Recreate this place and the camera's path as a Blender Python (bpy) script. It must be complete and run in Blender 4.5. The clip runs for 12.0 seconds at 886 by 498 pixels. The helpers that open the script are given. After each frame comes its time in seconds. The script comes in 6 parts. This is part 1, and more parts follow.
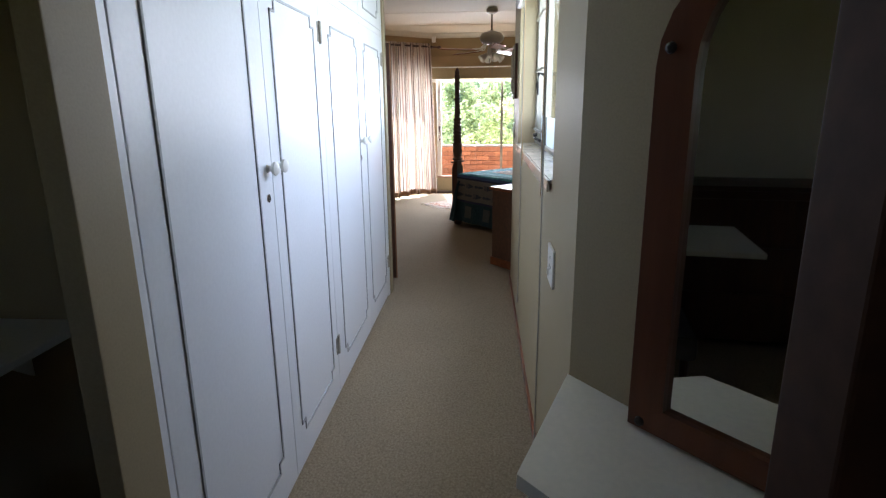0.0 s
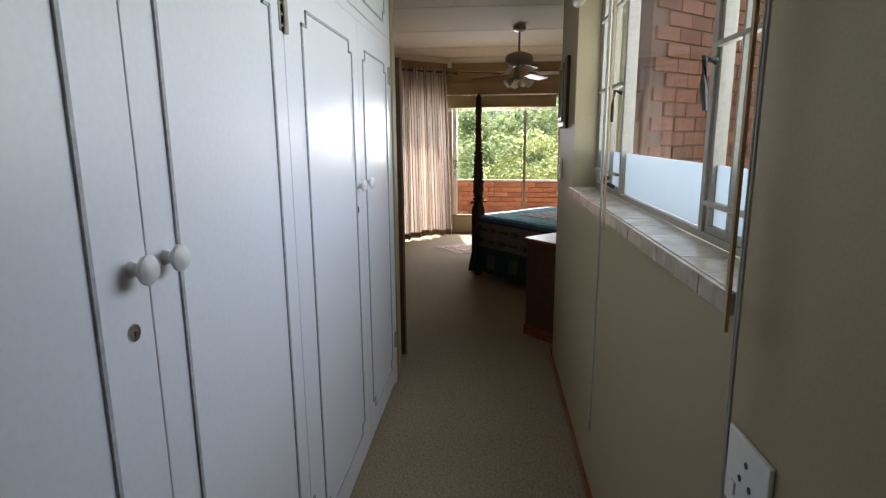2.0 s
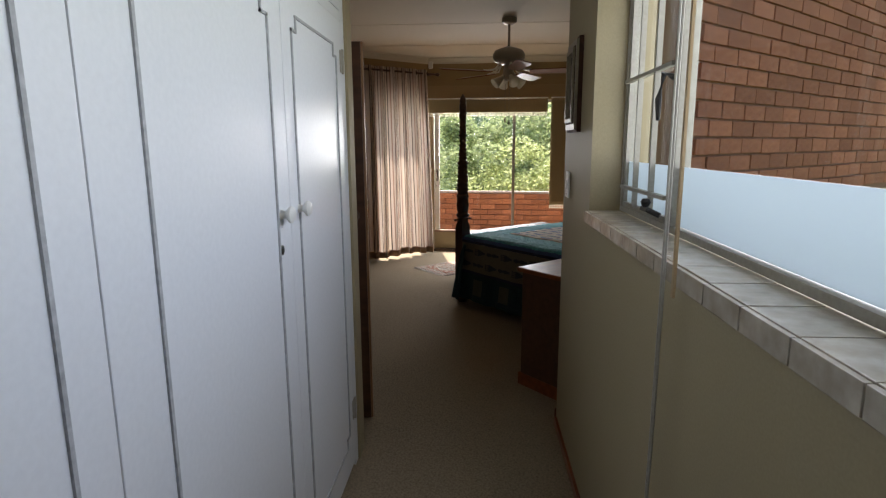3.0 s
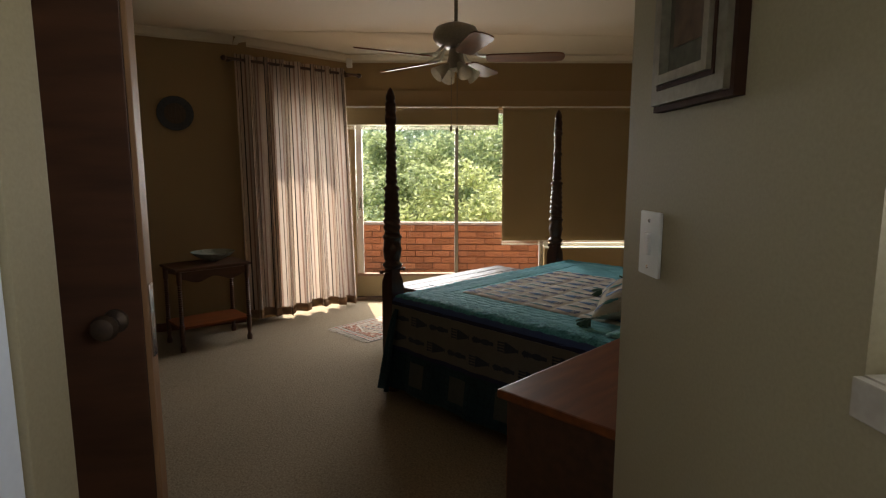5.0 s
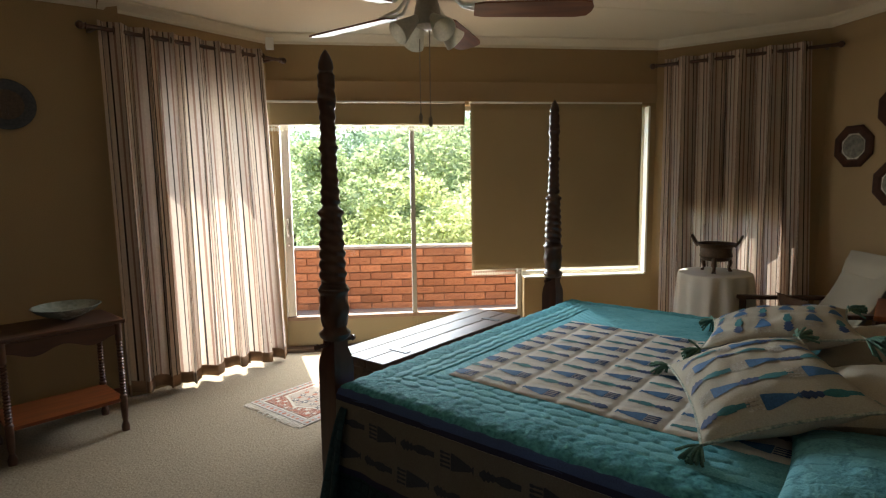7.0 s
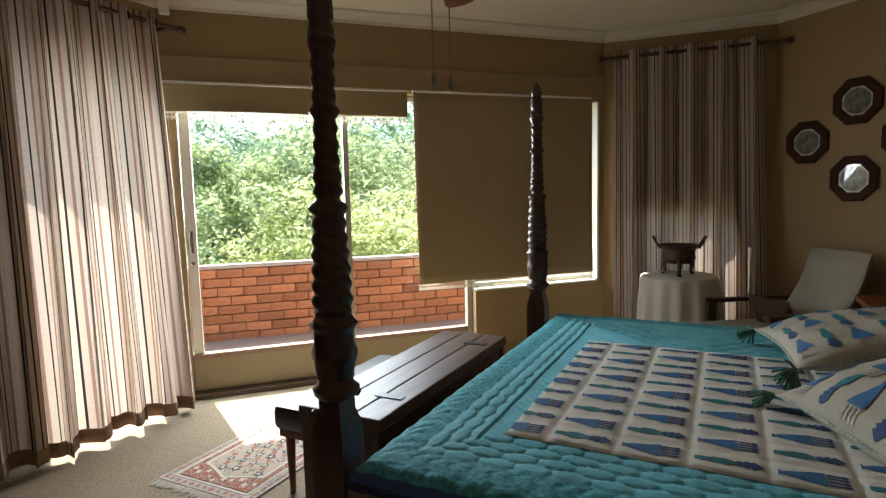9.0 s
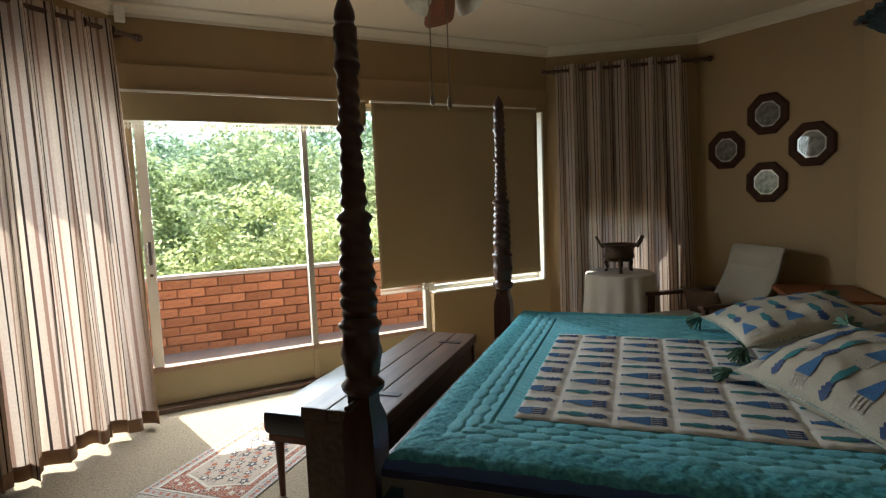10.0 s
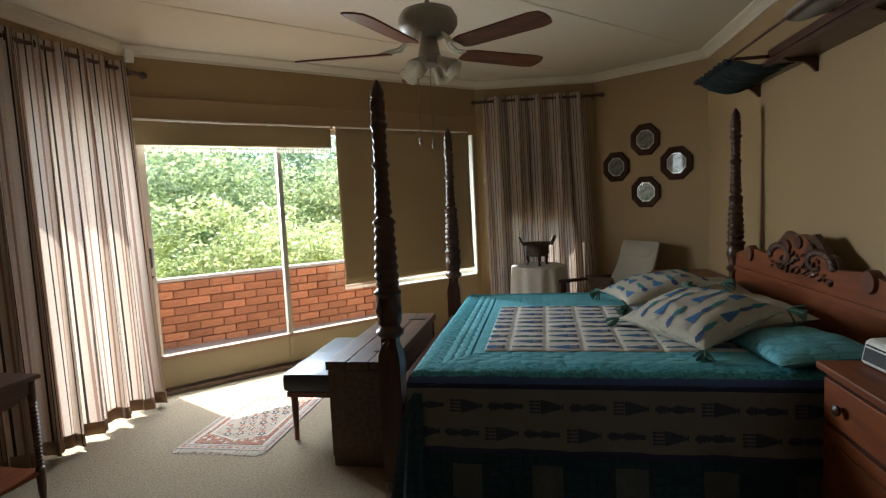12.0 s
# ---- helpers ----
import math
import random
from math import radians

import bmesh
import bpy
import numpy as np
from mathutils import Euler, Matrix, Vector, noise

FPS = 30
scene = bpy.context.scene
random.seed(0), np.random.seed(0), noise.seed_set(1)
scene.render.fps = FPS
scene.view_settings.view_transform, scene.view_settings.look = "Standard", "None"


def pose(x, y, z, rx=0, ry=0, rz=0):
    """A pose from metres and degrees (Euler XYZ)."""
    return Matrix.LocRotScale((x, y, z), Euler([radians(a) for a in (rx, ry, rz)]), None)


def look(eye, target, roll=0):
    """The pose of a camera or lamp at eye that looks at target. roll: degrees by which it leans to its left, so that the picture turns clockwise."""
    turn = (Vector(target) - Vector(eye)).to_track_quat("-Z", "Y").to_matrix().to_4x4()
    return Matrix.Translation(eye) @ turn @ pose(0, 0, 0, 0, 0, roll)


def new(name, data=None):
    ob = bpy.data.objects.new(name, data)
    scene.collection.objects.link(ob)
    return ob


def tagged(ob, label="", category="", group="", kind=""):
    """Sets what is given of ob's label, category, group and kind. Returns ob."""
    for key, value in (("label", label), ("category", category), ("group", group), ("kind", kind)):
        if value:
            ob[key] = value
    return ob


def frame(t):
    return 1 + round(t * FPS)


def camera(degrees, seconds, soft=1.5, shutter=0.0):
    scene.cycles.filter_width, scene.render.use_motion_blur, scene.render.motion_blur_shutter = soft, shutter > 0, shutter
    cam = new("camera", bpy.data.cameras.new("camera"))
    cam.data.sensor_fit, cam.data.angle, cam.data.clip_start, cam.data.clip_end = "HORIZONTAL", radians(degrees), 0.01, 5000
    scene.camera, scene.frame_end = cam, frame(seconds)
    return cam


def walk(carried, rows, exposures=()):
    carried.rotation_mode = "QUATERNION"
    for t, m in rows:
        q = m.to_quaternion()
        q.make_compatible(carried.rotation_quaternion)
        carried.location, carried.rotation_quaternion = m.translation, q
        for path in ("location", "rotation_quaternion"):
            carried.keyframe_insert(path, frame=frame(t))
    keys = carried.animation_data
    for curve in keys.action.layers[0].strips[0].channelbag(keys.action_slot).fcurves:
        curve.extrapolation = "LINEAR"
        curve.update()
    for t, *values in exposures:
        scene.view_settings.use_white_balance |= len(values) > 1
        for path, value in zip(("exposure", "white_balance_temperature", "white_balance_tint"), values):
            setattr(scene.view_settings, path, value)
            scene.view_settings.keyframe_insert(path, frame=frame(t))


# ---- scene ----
cam = camera(76.6, 12.0, 1.25)
PATH = [
    (0, (0.4, 0.227, 1.547), (0.262, 2.159, 1.048), -0.6),
    (0.5, (0.376, 0.405, 1.538), (0.212, 2.344, 1.075), -0.5),
    (1, (0.318, 0.66, 1.532), (0.145, 2.604, 1.097), -0.4),
    (1.5, (0.266, 0.976, 1.533), (0.093, 2.925, 1.123), -0.4),
    (2, (0.222, 1.346, 1.543), (0.052, 3.299, 1.149), -0.4),
    (2.5, (0.218, 1.745, 1.544), (0.072, 3.703, 1.163), -0.4),
    (4.5, (0.167, 3.503, 1.466), (0.204, 5.479, 1.164), 0.1),
    (5, (0.182, 3.913, 1.48), (0.305, 5.89, 1.201), -0.0),
    (5.5, (0.218, 4.327, 1.497), (0.364, 6.303, 1.232), -0.2),
    (6, (0.208, 4.663, 1.488), (0.387, 6.638, 1.23), -0.3),
    (6.5, (0.175, 4.971, 1.488), (0.423, 6.939, 1.235), -0.5),
    (7, (0.136, 5.269, 1.476), (0.473, 7.226, 1.24), -0.7),
    (7.5, (0.062, 5.535, 1.456), (0.498, 7.473, 1.227), -0.9),
    (9.5, (-0.348, 6.102, 1.387), (0.526, 7.891, 1.198), -1.7),
    (10, (-0.52, 6.029, 1.418), (0.471, 7.756, 1.228), -2.1),
    (10.5, (-0.729, 5.917, 1.43), (0.323, 7.608, 1.241), -2.2),
    (11, (-0.948, 5.769, 1.45), (0.168, 7.419, 1.268), -2.4),
    (11.5, (-1.131, 5.616, 1.451), (0.062, 7.211, 1.274), -2.5),
    (12, (-1.309, 5.436, 1.457), (-0.063, 6.99, 1.279), -2.7),
]
walk(cam, [(t, look(eye, target, roll)) for t, eye, target, roll in PATH],
     [(0, 2.6, 5850, 14), (1.0, 2.15, 6250, 14), (2.0, 1.57, 6480, 14), (2.5, 1.3, 6500, 14), (4.5, 1.2, 7100, 14), (5.5, 1.4, 7000, 10), (7.0, 2.0, 6350, 7), (9.5, 1.72, 6150, 5), (10.8, 1.62, 6080, 6), (12.0, 1.88, 6000, 6)])

# ---- world, sun, exposure ----
SUN_EL, SUN_AZ = 62.0, -11.0      # the sun stands ahead of the window wall, a little to the left
world = bpy.data.worlds.new("world")
scene.world = world
world.use_nodes = True
wn = world.node_tree.nodes
sky = wn.new("ShaderNodeTexSky")
sky.sky_type = "NISHITA"
sky.sun_disc = False
sky.sun_elevation = radians(SUN_EL)
sky.sun_rotation = radians(SUN_AZ)
wn["Background"].inputs["Strength"].default_value = 0.15
world.node_tree.links.new(sky.outputs["Color"], wn["Background"].inputs["Color"])
sun_data = bpy.data.lights.new("sun", "SUN")
sun_data.energy, sun_data.angle, sun_data.color = 5.0, radians(0.5), (1.0, 0.95, 0.86)
sun_dir = Vector((math.sin(radians(SUN_AZ)) * math.cos(radians(SUN_EL)), math.cos(radians(SUN_AZ)) * math.cos(radians(SUN_EL)), math.sin(radians(SUN_EL))))
sun = new("sun", sun_data)
sun.matrix_world = look(sun_dir * 40, (0, 0, 0))


def window_light(name, p, q, z0, z1, watts, colour, inward, dip=0.45):
    """An area lamp in a window's opening that stands in for the sky's light."""
    d = bpy.data.lights.new(name, "AREA")
    p, q = Vector((*p, 0)), Vector((*q, 0))
    d.shape, d.size, d.size_y, d.energy, d.color = "RECTANGLE", (q - p).length, z1 - z0, watts, colour
    ob = new(name, d)
    c = (p + q) / 2 + Vector((0, 0, (z0 + z1) / 2))
    ob.matrix_world = look(c, c + Vector((*inward, -dip)))
    return ob


# ---- materials ----
def nodes_of(name):
    m = bpy.data.materials.new(name)
    m.use_nodes = True
    nt = m.node_tree
    return m, nt, nt.nodes["Principled BSDF"]


def ramp(nt, stops, mode="LINEAR"):
    r = nt.nodes.new("ShaderNodeValToRGB")
    r.color_ramp.interpolation = mode
    e = r.color_ramp.elements
    while len(e) < len(stops):
        e.new(0.5)
    for el, (pos, col) in zip(e, stops):
        el.position, el.color = pos, (*col, 1)
    return r


def surface(name, dark, light, rough=0.6, fine=60.0, coarse=3.0, bump=0.15, metal=0.0, stretch=(1, 1, 1), dist=0.002, wear=0.35, spec=0.5, vary=0.0):
    """A painted, wooden, woven or stone surface: two scales of colour change and fine relief."""
    m, nt, b = nodes_of(name)
    L = nt.links.new
    tc = nt.nodes.new("ShaderNodeTexCoord")
    mp = nt.nodes.new("ShaderNodeMapping")
    mp.inputs["Scale"].default_value = stretch
    L(tc.outputs["Object"], mp.inputs["Vector"])
    n1 = nt.nodes.new("ShaderNodeTexNoise")
    n1.inputs["Scale"].default_value, n1.inputs["Detail"].default_value = fine, 5
    n2 = nt.nodes.new("ShaderNodeTexNoise")
    n2.inputs["Scale"].default_value, n2.inputs["Detail"].default_value = coarse, 4
    L(mp.outputs[0], n1.inputs["Vector"])
    L(mp.outputs[0], n2.inputs["Vector"])
    mx = nt.nodes.new("ShaderNodeMix")
    mx.inputs[0].default_value = wear
    L(n1.outputs[0], mx.inputs[2])
    L(n2.outputs[0], mx.inputs[3])
    r = ramp(nt, [(0.3, dark), (0.7, light)])
    L(mx.outputs[0], r.inputs[0])
    out = r.outputs[0]
    if vary:
        oi = nt.nodes.new("ShaderNodeObjectInfo")
        hs = nt.nodes.new("ShaderNodeHueSaturation")
        ma = nt.nodes.new("ShaderNodeMapRange")
        ma.inputs["To Min"].default_value, ma.inputs["To Max"].default_value = 1 - vary, 1 + vary
        L(oi.outputs["Random"], ma.inputs["Value"])
        L(ma.outputs[0], hs.inputs["Value"])
        L(out, hs.inputs["Color"])
        out = hs.outputs[0]
    L(out, b.inputs["Base Color"])
    mr = nt.nodes.new("ShaderNodeMapRange")
    mr.inputs["To Min"].default_value, mr.inputs["To Max"].default_value = max(0.05, rough - 0.1), min(1, rough + 0.1)
    L(n2.outputs[0], mr.inputs["Value"])
    L(mr.outputs[0], b.inputs["Roughness"])
    b.inputs["Metallic"].default_value = metal
    b.inputs["Specular IOR Level"].default_value = spec
    bu = nt.nodes.new("ShaderNodeBump")
    bu.inputs["Strength"].default_value, bu.inputs["Distance"].default_value = bump, dist
    L(mx.outputs[0], bu.inputs["Height"])
    L(bu.outputs[0], b.inputs["Normal"])
    return m


def plain_glass(name, tint=(1, 1, 1), frost=0.0):
    m, nt, b = nodes_of(name)
    nt.nodes.remove(b)
    o = nt.nodes["Material Output"]
    gl = nt.nodes.new("ShaderNodeBsdfGlossy")
    gl.inputs["Roughness"].default_value = 0.02 + frost
    lw = nt.nodes.new("ShaderNodeLayerWeight")
    lw.inputs["Blend"].default_value = 0.5
    pw5 = nt.nodes.new("ShaderNodeMath")
    pw5.operation = "POWER"
    pw5.inputs[1].default_value = 5.0
    fr = nt.nodes.new("ShaderNodeMath")
    fr.operation = "MULTIPLY_ADD"
    fr.inputs[1].default_value, fr.inputs[2].default_value = 0.6, 0.03
    nt.links.new(lw.outputs["Facing"], pw5.inputs[0])
    nt.links.new(pw5.outputs[0], fr.inputs[0])
    mx = nt.nodes.new("ShaderNodeMixShader")
    if frost:
        tr = nt.nodes.new("ShaderNodeBsdfTranslucent")
        df = nt.nodes.new("ShaderNodeBsdfDiffuse")
        tr.inputs["Color"].default_value = df.inputs["Color"].default_value = (*tint, 1)
        m2 = nt.nodes.new("ShaderNodeMixShader")
        m2.inputs[0].default_value = 0.3
        nt.links.new(tr.outputs[0], m2.inputs[1])
        nt.links.new(df.outputs[0], m2.inputs[2])
        base = m2.outputs[0]
    else:
        tr = nt.nodes.new("ShaderNodeBsdfTransparent")
        tr.inputs["Color"].default_value = (*tint, 1)
        base = tr.outputs[0]
    nt.links.new(fr.outputs[0], mx.inputs[0])
    nt.links.new(base, mx.inputs[1])
    nt.links.new(gl.outputs[0], mx.inputs[2])
    nt.links.new(mx.outputs[0], o.inputs[0])
    return m


def cloth(name, stops, period, through_light=0.45, weave=900.0, attr="arc", pleat_dark=None):
    """Curtain cloth with woven stripes across its width; some light passes through it."""
    m, nt, b = nodes_of(name)
    L = nt.links.new
    at = nt.nodes.new("ShaderNodeAttribute")
    at.attribute_name = attr
    dv = nt.nodes.new("ShaderNodeMath")
    dv.operation = "DIVIDE"
    dv.inputs[1].default_value = period
    fr = nt.nodes.new("ShaderNodeMath")
    fr.operation = "FRACT"
    L(at.outputs["Fac"], dv.inputs[0])
    L(dv.outputs[0], fr.inputs[0])
    r = ramp(nt, stops, "CONSTANT")
    L(fr.outputs[0], r.inputs[0])
    tc = nt.nodes.new("ShaderNodeTexCoord")
    n = nt.nodes.new("ShaderNodeTexNoise")
    n.inputs["Scale"].default_value, n.inputs["Detail"].default_value = 90, 4
    L(tc.outputs["Object"], n.inputs["Vector"])
    mxc = nt.nodes.new("ShaderNodeMix")
    mxc.data_type, mxc.blend_type = "RGBA", "MULTIPLY"
    mxc.inputs[0].default_value = 0.35
    L(r.outputs[0], mxc.inputs[6])
    L(n.outputs[0], mxc.inputs[7])
    L(mxc.outputs[2], b.inputs["Base Color"])
    b.inputs["Roughness"].default_value = 0.9
    b.inputs["Specular IOR Level"].default_value = 0.1
    tr = nt.nodes.new("ShaderNodeBsdfTranslucent")
    L(mxc.outputs[2], tr.inputs["Color"])
    mx = nt.nodes.new("ShaderNodeMixShader")
    mx.inputs[0].default_value = through_light
    L(b.outputs[0], mx.inputs[1])
    L(tr.outputs[0], mx.inputs[2])
    L(mx.outputs[0], nt.nodes["Material Output"].inputs[0])
    bu = nt.nodes.new("ShaderNodeBump")
    bu.inputs["Strength"].default_value, bu.inputs["Distance"].default_value = 0.2, 0.001
    L(n.outputs[0], bu.inputs["Height"])
    L(bu.outputs[0], b.inputs["Normal"])
    return m


def quilted(name, dark, light, size=15.0, depth=0.008):
    """Quilted cotton: padded cells with sunk stitched seams, whose shading is put into the colour."""
    m, nt, b = nodes_of(name)
    L = nt.links.new
    tc = nt.nodes.new("ShaderNodeTexCoord")
    mp = nt.nodes.new("ShaderNodeMapping")
    mp.inputs["Scale"].default_value = (1.35, 0.80, 1)
    L(tc.outputs["Object"], mp.inputs["Vector"])
    v = nt.nodes.new("ShaderNodeTexVoronoi")
    v.feature = "DISTANCE_TO_EDGE"
    v.inputs["Scale"].default_value, v.inputs["Randomness"].default_value = size, 0.32
    L(mp.outputs[0], v.inputs["Vector"])
    n = nt.nodes.new("ShaderNodeTexNoise")
    n.inputs["Scale"].default_value, n.inputs["Detail"].default_value = 120, 6
    L(tc.outputs["Object"], n.inputs["Vector"])
    n2 = nt.nodes.new("ShaderNodeTexNoise")
    n2.inputs["Scale"].default_value, n2.inputs["Detail"].default_value = 9, 4
    L(tc.outputs["Object"], n2.inputs["Vector"])
    pad = nt.nodes.new("ShaderNodeMapRange")
    pad.interpolation_type = "SMOOTHSTEP"
    pad.inputs["From Max"].default_value = 0.22
    L(v.outputs["Distance"], pad.inputs["Value"])
    ad = nt.nodes.new("ShaderNodeMath")
    ad.operation = "MULTIPLY_ADD"
    ad.inputs[1].default_value = 0.55
    L(pad.outputs[0], ad.inputs[0])
    L(n.outputs[0], ad.inputs[2])
    ad2 = nt.nodes.new("ShaderNodeMath")
    ad2.operation = "MULTIPLY_ADD"
    ad2.inputs[1].default_value = 0.5
    L(n2.outputs[0], ad2.inputs[0])
    L(ad.outputs[0], ad2.inputs[2])
    # darker along the seams: crease shade painted in, on top of the bump
    r = ramp(nt, [(0.45, dark), (1.15, light)])
    L(ad2.outputs[0], r.inputs[0])
    L(r.outputs[0], b.inputs["Base Color"])
    b.inputs["Roughness"].default_value = 0.8
    b.inputs["Specular IOR Level"].default_value = 0.25
    bu = nt.nodes.new("ShaderNodeBump")
    bu.inputs["Strength"].default_value, bu.inputs["Distance"].default_value = 1.0, depth
    L(ad.outputs[0], bu.inputs["Height"])
    L(bu.outputs[0], b.inputs["Normal"])
    return m


M = {}
M["wall"] = surface("cream_wall_paint", (0.29, 0.195, 0.090), (0.36, 0.25, 0.122), 0.75, 160, 1.2, 0.08)
M["wall_pale"] = surface("pale_wall_paint", (0.285, 0.23, 0.13), (0.345, 0.28, 0.165), 0.6, 160, 1.0, 0.08)
# cream made lighter than the other walls, to bounce light into the dressing area
M["wall_bounce"] = surface("cream_bounce_paint", (0.58, 0.50, 0.36), (0.66, 0.58, 0.43), 0.75, 160, 1.0, 0.08)
M["tan"] = surface("tan_pelmet_paint", (0.34, 0.23, 0.115), (0.40, 0.28, 0.15), 0.7, 120, 2, 0.08)
M["ceiling"] = surface("ceiling_paint", (0.64, 0.575, 0.45), (0.71, 0.645, 0.52), 0.8, 140, 0.8, 0.06)
M["white"] = surface("white_gloss_paint", (0.74, 0.76, 0.78), (0.80, 0.82, 0.84), 0.32, 70, 1.5, 0.06)
# grey for the white mouldings: their thin shadow and some grime as colour
M["groove"] = surface("shadow_grime_moulding_paint", (0.27, 0.28, 0.29), (0.52, 0.53, 0.54), 0.6, 60, 4, 0.1)
M["white_warm"] = surface("off_white_trim_paint", (0.70, 0.68, 0.60), (0.78, 0.75, 0.66), 0.45, 60, 2, 0.1)
cpm, nt, b = nodes_of("beige_loop_carpet")
tc = nt.nodes.new("ShaderNodeTexCoord")
nw = nt.nodes.new("ShaderNodeTexNoise")
nw.inputs["Scale"].default_value, nw.inputs["Detail"].default_value = 30, 2
nt.links.new(tc.outputs["Object"], nw.inputs["Vector"])
sw_ = nt.nodes.new("ShaderNodeMix")
sw_.data_type = "VECTOR"
sw_.inputs[0].default_value = 0.018
nt.links.new(tc.outputs["Object"], sw_.inputs[4])
nt.links.new(nw.outputs["Color"], sw_.inputs[5])
mp = nt.nodes.new("ShaderNodeMapping")
mp.inputs["Scale"].default_value, mp.inputs["Rotation"].default_value = (1.0, 0.55, 1.0), (0, 0, 0.5)
nt.links.new(sw_.outputs[1], mp.inputs["Vector"])
lp = nt.nodes.new("ShaderNodeTexVoronoi")
lp.inputs["Scale"].default_value, lp.inputs["Randomness"].default_value = 110, 0.8
nt.links.new(mp.outputs[0], lp.inputs["Vector"])
big = nt.nodes.new("ShaderNodeTexNoise")
big.inputs["Scale"].default_value, big.inputs["Detail"].default_value = 85, 3
nt.links.new(tc.outputs["Object"], big.inputs["Vector"])
worn = nt.nodes.new("ShaderNodeTexNoise")
worn.inputs["Scale"].default_value, worn.inputs["Detail"].default_value = 1.1, 3
nt.links.new(tc.outputs["Object"], worn.inputs["Vector"])
s1 = nt.nodes.new("ShaderNodeMath")
s1.operation = "MULTIPLY_ADD"
s1.inputs[1].default_value = -0.45
nt.links.new(lp.outputs["Distance"], s1.inputs[0])
nt.links.new(big.outputs[0], s1.inputs[2])
s2 = nt.nodes.new("ShaderNodeMath")
s2.operation = "MULTIPLY_ADD"
s2.inputs[1].default_value = 0.35
nt.links.new(worn.outputs[0], s2.inputs[0])
nt.links.new(s1.outputs[0], s2.inputs[2])
r = ramp(nt, [(0.05, (0.175, 0.136, 0.089)), (0.35, (0.245, 0.194, 0.130)), (0.70, (0.315, 0.254, 0.174))])
nt.links.new(s2.outputs[0], r.inputs[0])
nt.links.new(r.outputs[0], b.inputs["Base Color"])
b.inputs["Roughness"].default_value = 0.95
b.inputs["Specular IOR Level"].default_value = 0.1
bu = nt.nodes.new("ShaderNodeBump")
bu.inputs["Strength"].default_value, bu.inputs["Distance"].default_value = 0.8, 0.004
nt.links.new(s1.outputs[0], bu.inputs["Height"])
nt.links.new(bu.outputs[0], b.inputs["Normal"])
M["carpet"] = cpm
M["wood_dark"] = surface("dark_carved_wood", (0.035, 0.014, 0.008), (0.085, 0.032, 0.016), 0.35, 30, 4, 0.2, stretch=(1, 1, 0.15))
M["wood_mid"] = surface("reddish_wood", (0.11, 0.028, 0.008), (0.25, 0.070, 0.018), 0.42, 26, 3, 0.12, stretch=(0.15, 1, 1), spec=0.35)
M["wood_door"] = surface("stained_door_wood", (0.085, 0.026, 0.012), (0.17, 0.055, 0.024), 0.38, 26, 3, 0.12, stretch=(1, 1, 0.1))
M["wood_armoire"] = surface("dull_dark_armoire_wood", (0.020, 0.010, 0.006), (0.045, 0.020, 0.012), 0.62, 26, 3, 0.12, stretch=(1, 1, 0.12), spec=0.2)
M["wood_armoire_panel"] = surface("dark_reddish_panel_wood", (0.032, 0.012, 0.007), (0.07, 0.026, 0.014), 0.5, 26, 3, 0.12, stretch=(1, 1, 0.12), spec=0.3)
M["wood_edge"] = surface("worn_door_edge_wood", (0.22, 0.11, 0.05), (0.36, 0.19, 0.09), 0.5, 40, 4, 0.15, stretch=(1, 1, 0.1))
M["wood_old"] = surface("old_chest_wood", (0.045, 0.024, 0.014), (0.15, 0.09, 0.055), 0.45, 34, 5, 0.35, stretch=(0.12, 1, 1))
M["brick"] = surface("red_face_brick", (0.31, 0.105, 0.05), (0.57, 0.25, 0.125), 0.9, 45, 9, 0.7, dist=0.005, vary=0.24, spec=0.2)
M["brick_red"] = surface("weathered_red_brick", (0.27, 0.085, 0.045), (0.50, 0.19, 0.10), 0.9, 45, 9, 0.8, dist=0.006, vary=0.2, spec=0.15)
M["wood_brown"] = surface("dark_brown_furniture_wood", (0.045, 0.018, 0.009), (0.105, 0.042, 0.02), 0.45, 26, 3, 0.12, stretch=(0.15, 1, 1))
M["mortar"] = surface("red_brown_mortar", (0.20, 0.085, 0.05), (0.33, 0.16, 0.10), 0.95, 80, 5, 0.6, dist=0.004)
M["cement"] = surface("weathered_cement", (0.38, 0.30, 0.25), (0.56, 0.46, 0.40), 0.9, 50, 3, 0.4)
M["balcony"] = surface("dusty_balcony_screed", (0.22, 0.14, 0.095), (0.34, 0.235, 0.17), 0.9, 50, 2.5, 0.4)
M["metal_frame"] = surface("painted_steel_frame", (0.30, 0.275, 0.225), (0.40, 0.37, 0.31), 0.5, 80, 4, 0.15)
M["metal_bronze"] = surface("bronzed_aluminium", (0.20, 0.17, 0.13), (0.28, 0.24, 0.18), 0.4, 80, 4, 0.1, metal=0.5)
M["steel_dark"] = surface("dark_steel", (0.03, 0.03, 0.03), (0.07, 0.065, 0.06), 0.45, 80, 8, 0.2, metal=0.6)
M["chrome"] = surface("chrome", (0.55, 0.55, 0.55), (0.65, 0.65, 0.65), 0.2, 60, 8, 0.05, metal=1.0)
M["bronze"] = surface("old_bronze", (0.05, 0.032, 0.02), (0.11, 0.07, 0.045), 0.5, 60, 12, 0.5, metal=0.6)
M["plastic"] = surface("white_plastic", (0.72, 0.71, 0.66), (0.78, 0.77, 0.72), 0.35, 60, 4, 0.03)
M["black_plastic"] = surface("black_plastic", (0.015, 0.015, 0.017), (0.03, 0.03, 0.033), 0.3, 60, 4, 0.03)
